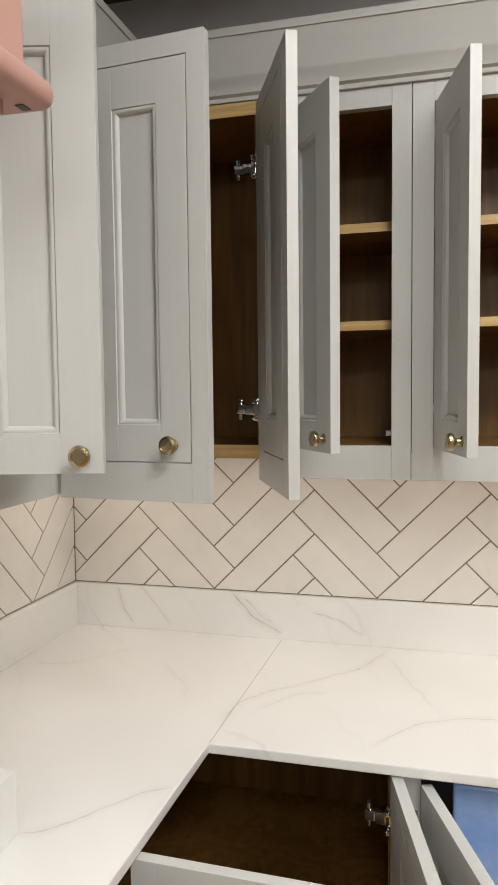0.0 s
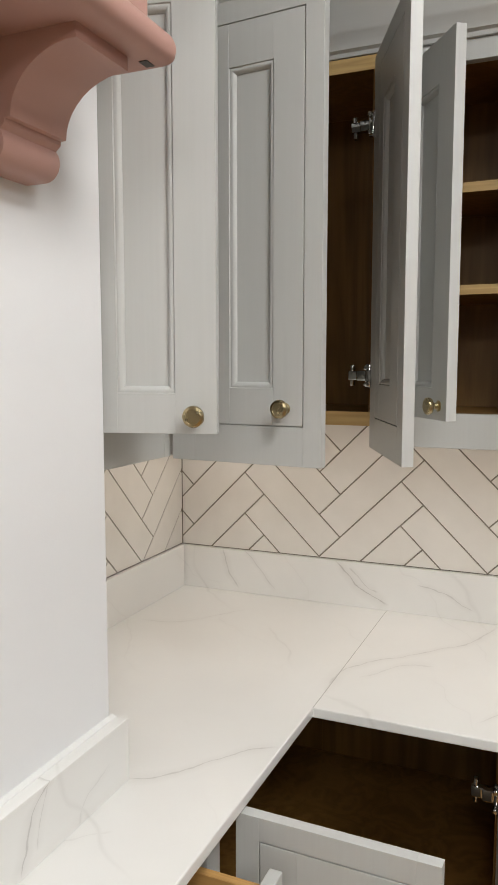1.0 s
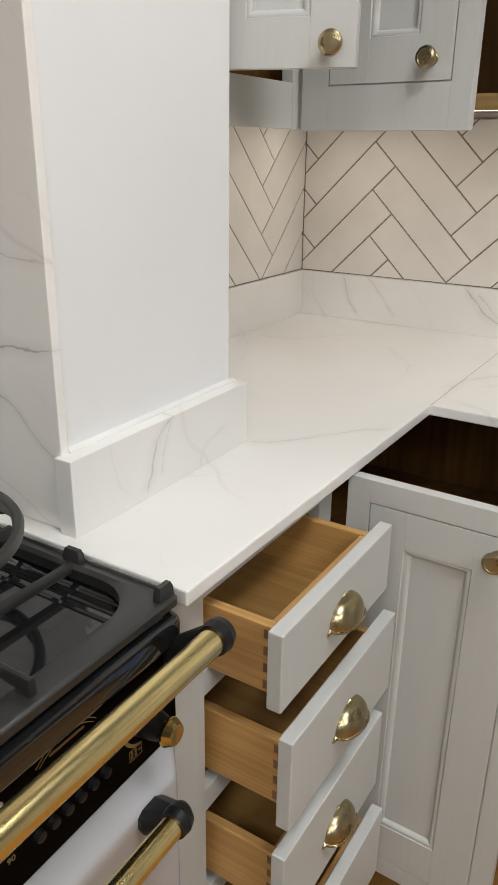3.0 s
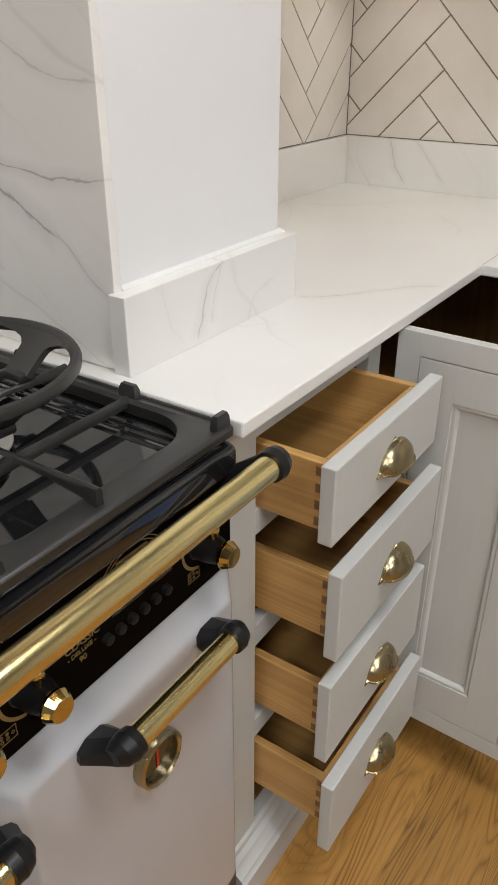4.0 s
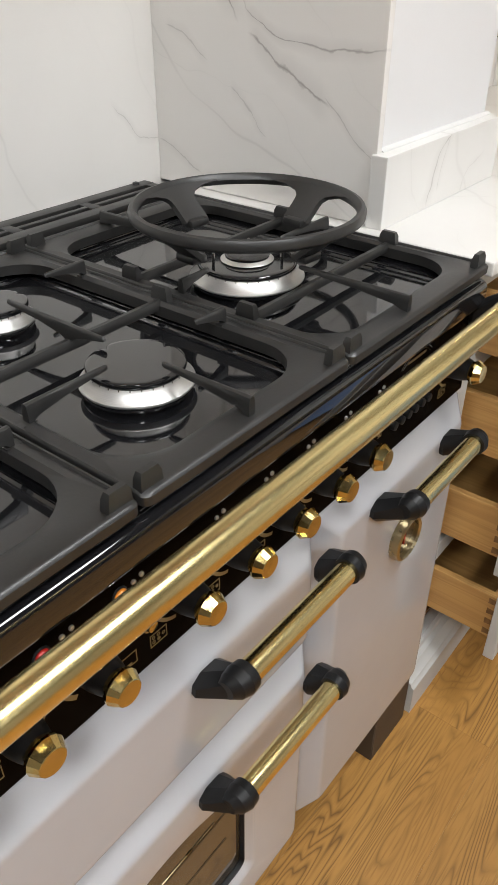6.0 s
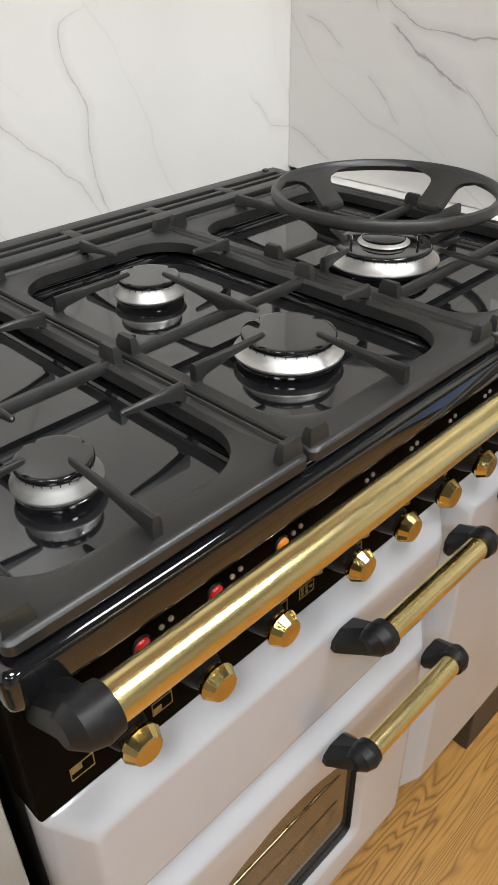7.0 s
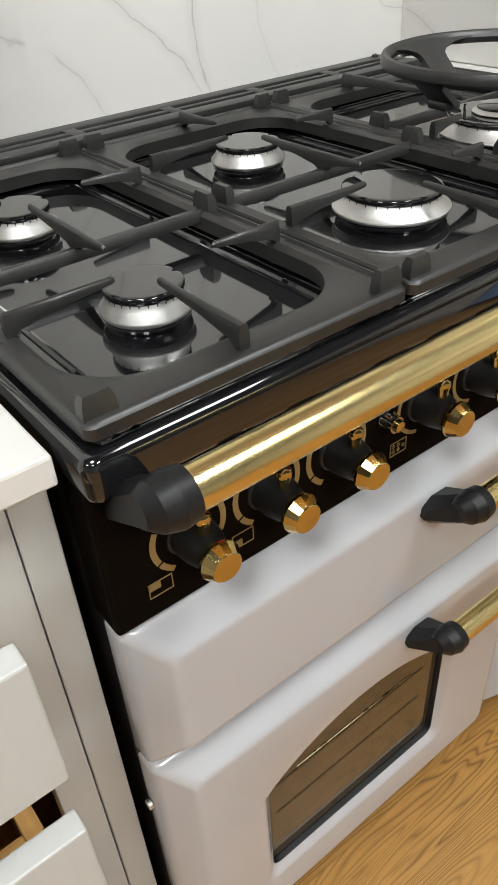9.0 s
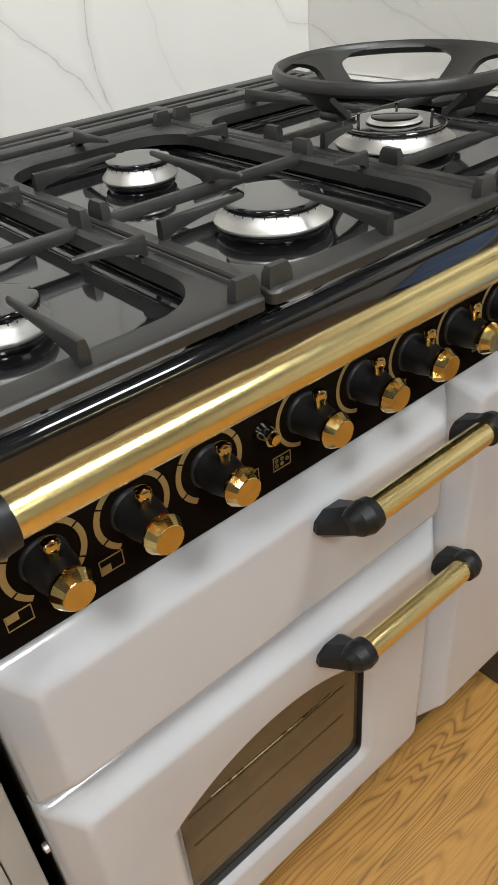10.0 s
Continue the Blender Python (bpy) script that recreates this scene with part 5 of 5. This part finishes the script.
def enamel_door(y0, y1, z0, z1, name="oven_door", window=None):
    b = bmesh.new()
    levels = []
    for ins, x, r in ((0.0, 0.514, 0.006), (0.0, 0.532, 0.008), (0.002, 0.5365, 0.008), (0.006, 0.540, 0.008), (0.0235, 0.5562, 0.010), (0.0255, 0.5580, 0.010), (0.0280, 0.5594, 0.011), (0.0305, DF, 0.011), (0.0345, DF, 0.011)):
        levels.append([b.verts.new((x, y, z)) for y, z in rounded(y0 + ins, y1 - ins, z0 + ins, z1 - ins, r)])
    loop_faces(b, levels)
    if not window:
        b.faces.new(levels[-1])
    else:
        wl = []
        for f, x in ((1.10, DF), (1.075, DF - 0.0007), (1.045, DF - 0.003), (1.015, DF - 0.0065), (1.0, DF - 0.0075)):
            wl.append([b.verts.new((x, y, z)) for y, z in window(f)])
        loop_faces(b, wl)
        n1, n2 = len(levels[-1]), len(wl[0])
        es = []
        for lp, n in ((levels[-1], n1), (wl[0], n2)):
            for k in range(n):
                e = b.edges.get((lp[k], lp[(k + 1) % n]))
                es.append(e)
        bmesh.ops.triangle_fill(b, use_beauty=True, edges=es, normal=(1, 0, 0))
    return part(name, b, WHITE, cooker, "white gloss enamel door with bevelled edge", True)


SPY = -1.633
WY0, WY1, WZ0, WZS, WZT = -2.044, -1.772, 0.232, 0.402, 0.450


def window(f):
    cy, cz = (WY0 + WY1) / 2, (WZ0 + WZT) / 2
    hw = (WY1 - WY0) / 2
    pts = [(WY0 + 0.013 - 0.013 * math.cos(radians(15 * k)), WZ0 + 0.013 - 0.013 * math.sin(radians(15 * k))) for k in range(7)]
    pts += [(WY1 - 0.013 + 0.013 * math.sin(radians(15 * k)), WZ0 + 0.013 - 0.013 * math.cos(radians(15 * k))) for k in range(7)]
    R = (hw * hw + (WZT - WZS) ** 2) / (2 * (WZT - WZS))
    a = math.asin(hw / R)
    for k in range(21):
        t = a - 2 * a * k / 20
        pts.append((cy + R * math.sin(t), WZT - R + R * math.cos(t)))
    g = 0.22 * (f - 1)
    return [(cy + (y - cy) * (1 + g / hw * 0.6), cz + (z - cz) * (1 + g / 0.11 * 0.6)) for y, z in pts]


grill = enamel_door(CY0 + 0.002, SPY - 0.003, 0.5515, 0.7255, "grill_door")
oven = enamel_door(CY0 + 0.002, SPY - 0.003, 0.135, 0.5475, "oven_door", window)
tall = enamel_door(SPY + 0.003, CY1 - 0.002, 0.135, 0.7255, "tall_oven_door")
b = bmesh.new()
b.faces.new([b.verts.new((DF - 0.0145, y, z)) for y, z in window(1.002)])
part("window_glass", b, OVENG, oven, "smoked brown oven window")
b = bmesh.new()
loop_faces(b, [[b.verts.new((x, y, z)) for y, z in window(f)] for f, x in ((1.004, DF - 0.0074), (0.995, DF - 0.0076), (0.992, DF - 0.009), (0.992, DF - 0.0143), (0.98, DF - 0.0142))])
part("window_seal", b, RUBBER, oven, "black window seal", True)
for z, r, y0, y1 in ((0.392, 0.00065, -2.0, -1.82), (0.386, 0.0005, -2.03, -1.80), (0.330, 0.0005, -2.03, -1.80)):
    part("rack_wire", rail([(DF - 0.0138, y0, z), (DF - 0.0138, y1, z)], r, 6), ABRASS if r > 0.0006 else OVENG, oven, "oven rack seen in the glass", True)


def door_handle(door, y0, y1, z, x=0.597):
    h = part("door_handle", rail([(x, y0 - 0.01, z), (x, y1 + 0.01, z)], 0.0126, 28), RAIL, door, "polished brass door handle", True)
    end_cap(y0, -1, 0.0130, x, z, DF, h)
    end_cap(y1, 1, 0.0130, x, z, DF, h)


door_handle(grill, -1.822, -1.655, 0.700)
door_handle(oven, -1.822, -1.662, 0.516)
door_handle(tall, -1.508, -1.357, 0.706, 0.602)
th = part("thermometer", lathe([(0, 0), (0.0335, 0), (0.034, 0.004), (0.0335, 0.013), (0.030, 0.015), (0.0275, 0.012), (0.0275, 0.005), (0, 0.005)], 44, "x", (DF - 0.0005, -1.444, 0.588)), ABRASS, tall, "round brass-rimmed oven thermometer", True)
part("dial", lathe([(0.0274, 0.0056), (0, 0.0056)], 40, "x", (DF - 0.0005, -1.444, 0.588)), OVENG, th, "brown dial")
part("needle", box(DF + 0.0056, DF + 0.0062, -1.446, -1.442, 0.574, 0.608), REDLENS, th, "red needle")
part("hinge_pin", lathe([(0, 0), (0.005, 0), (0.005, 0.004), (0, 0.005)], 14, "-y", (0.52, CY0 + 0.001, 0.47)), STEEL, cooker, "small steel screw", True)

# ---- herringbone wall tiles ----
TL, TW, GAP, R2 = 0.3115, 0.0825, 0.0033, math.sqrt(0.5)


def clip(poly, axis, v, keep_greater):
    out = []
    for i, p in enumerate(poly):
        q = poly[(i + 1) % len(poly)]
        pin = (p[axis] >= v) == keep_greater
        qin = (q[axis] >= v) == keep_greater
        if pin:
            out.append(p)
        if pin != qin:
            t = (v - p[axis]) / (q[axis] - p[axis])
            out.append((p[0] + t * (q[0] - p[0]), p[1] + t * (q[1] - p[1])))
    return out


def tile_field(parent, s0, s1, z0, z1, apex, place):
    """Herringbone tiles on a wall rectangle; place(s, z, d) gives the world point at depth d."""
    g = GAP / 2
    for i in range(-14, 15):
        for j in range(-9, 10):
            for (u0, u1, v0, v1) in ((0, TL, 0, TW), (TL, TL + TW, TW - TL, TW)):
                du, dv = i * TW + j * TL, i * TW - j * TL
                q = [(u0 + du + g, v0 + dv + g), (u1 + du - g, v0 + dv + g), (u1 + du - g, v1 + dv - g), (u0 + du + g, v1 + dv - g)]
                poly = [(apex[0] + (u - TL - (v - TW)) * R2, apex[1] + (u - TL + v - TW) * R2) for u, v in q]
                for ax, v, k in ((0, s0, True), (0, s1, False), (1, z0, True), (1, z1, False)):
                    poly = clip(poly, ax, v, k) if len(poly) > 2 else []
                if len(poly) < 3:
                    continue
                area = abs(sum(p[0] * r[1] - r[0] * p[1] for p, r in zip(poly, poly[1:] + poly[:1]))) / 2
                if area < 0.00003:
                    continue
                cs, cz = sum(p[0] for p in poly) / len(poly), sum(p[1] for p in poly) / len(poly)
                b = bmesh.new()
                lo = [b.verts.new(place(s, z, 0.0)) for s, z in poly]
                m1 = [b.verts.new(place(s, z, 0.0062)) for s, z in poly]
                hi = [b.verts.new(place(s + (cs - s) * min(1, 0.0012 / max(0.002, math.hypot(cs - s, cz - z))), z + (cz - z) * min(1, 0.0012 / max(0.002, math.hypot(cs - s, cz - z))), 0.0075)) for s, z in poly]
                loop_faces(b, [lo, m1, hi])
                b.faces.new(hi)
                part("tile", b, TILE, parent)


gb = struct("tile_field", box(XW - 0.008, 3.2, YW + 0.0012, YW + 0.0078, UP, 1.42), GROUT, "cream herringbone wall tiles with dark grout", "wall tiles")
tile_field(gb, XW + 0.0015, 2.4, UP + 0.0018, 1.42, (0.15, 1.253), lambda s, z, d: (s, YW + 0.0072 - d, z))
gl = struct("tile_field", box(XW - 0.034, XW - 0.0012, PY1 + 0.001, YW - 0.001, UP, 1.42), GROUT, "cream herringbone wall tiles with dark grout", "wall tiles")
tile_field(gl, PY1 + 0.002, YW - 0.0015, UP + 0.0018, 1.42, (-0.327, 1.247), lambda s, z, d: (XW - 0.0072 + d, s, z))

# ---- oak floor ----
fl = bpy.data.objects["floor"]
PWD, PL = 0.19, 1.5
rnd = random.Random(4)
meshes = {}
for k in range(24):
    x0 = XW + k * PWD
    y = RY - rnd.random() * PL
    while y < YW:
        y0, y1 = max(y, RY), min(y + PL, YW)
        if y1 - y0 > 0.02 and x0 + PWD < RX:
            b = box(x0 + 0.0001, x0 + PWD - 0.0001, y0 + 0.0001, y1 - 0.0001, -0.012, 0.0, 0.0003, seg=1)
            part("plank", b, FLOOR, fl)
        y += PL
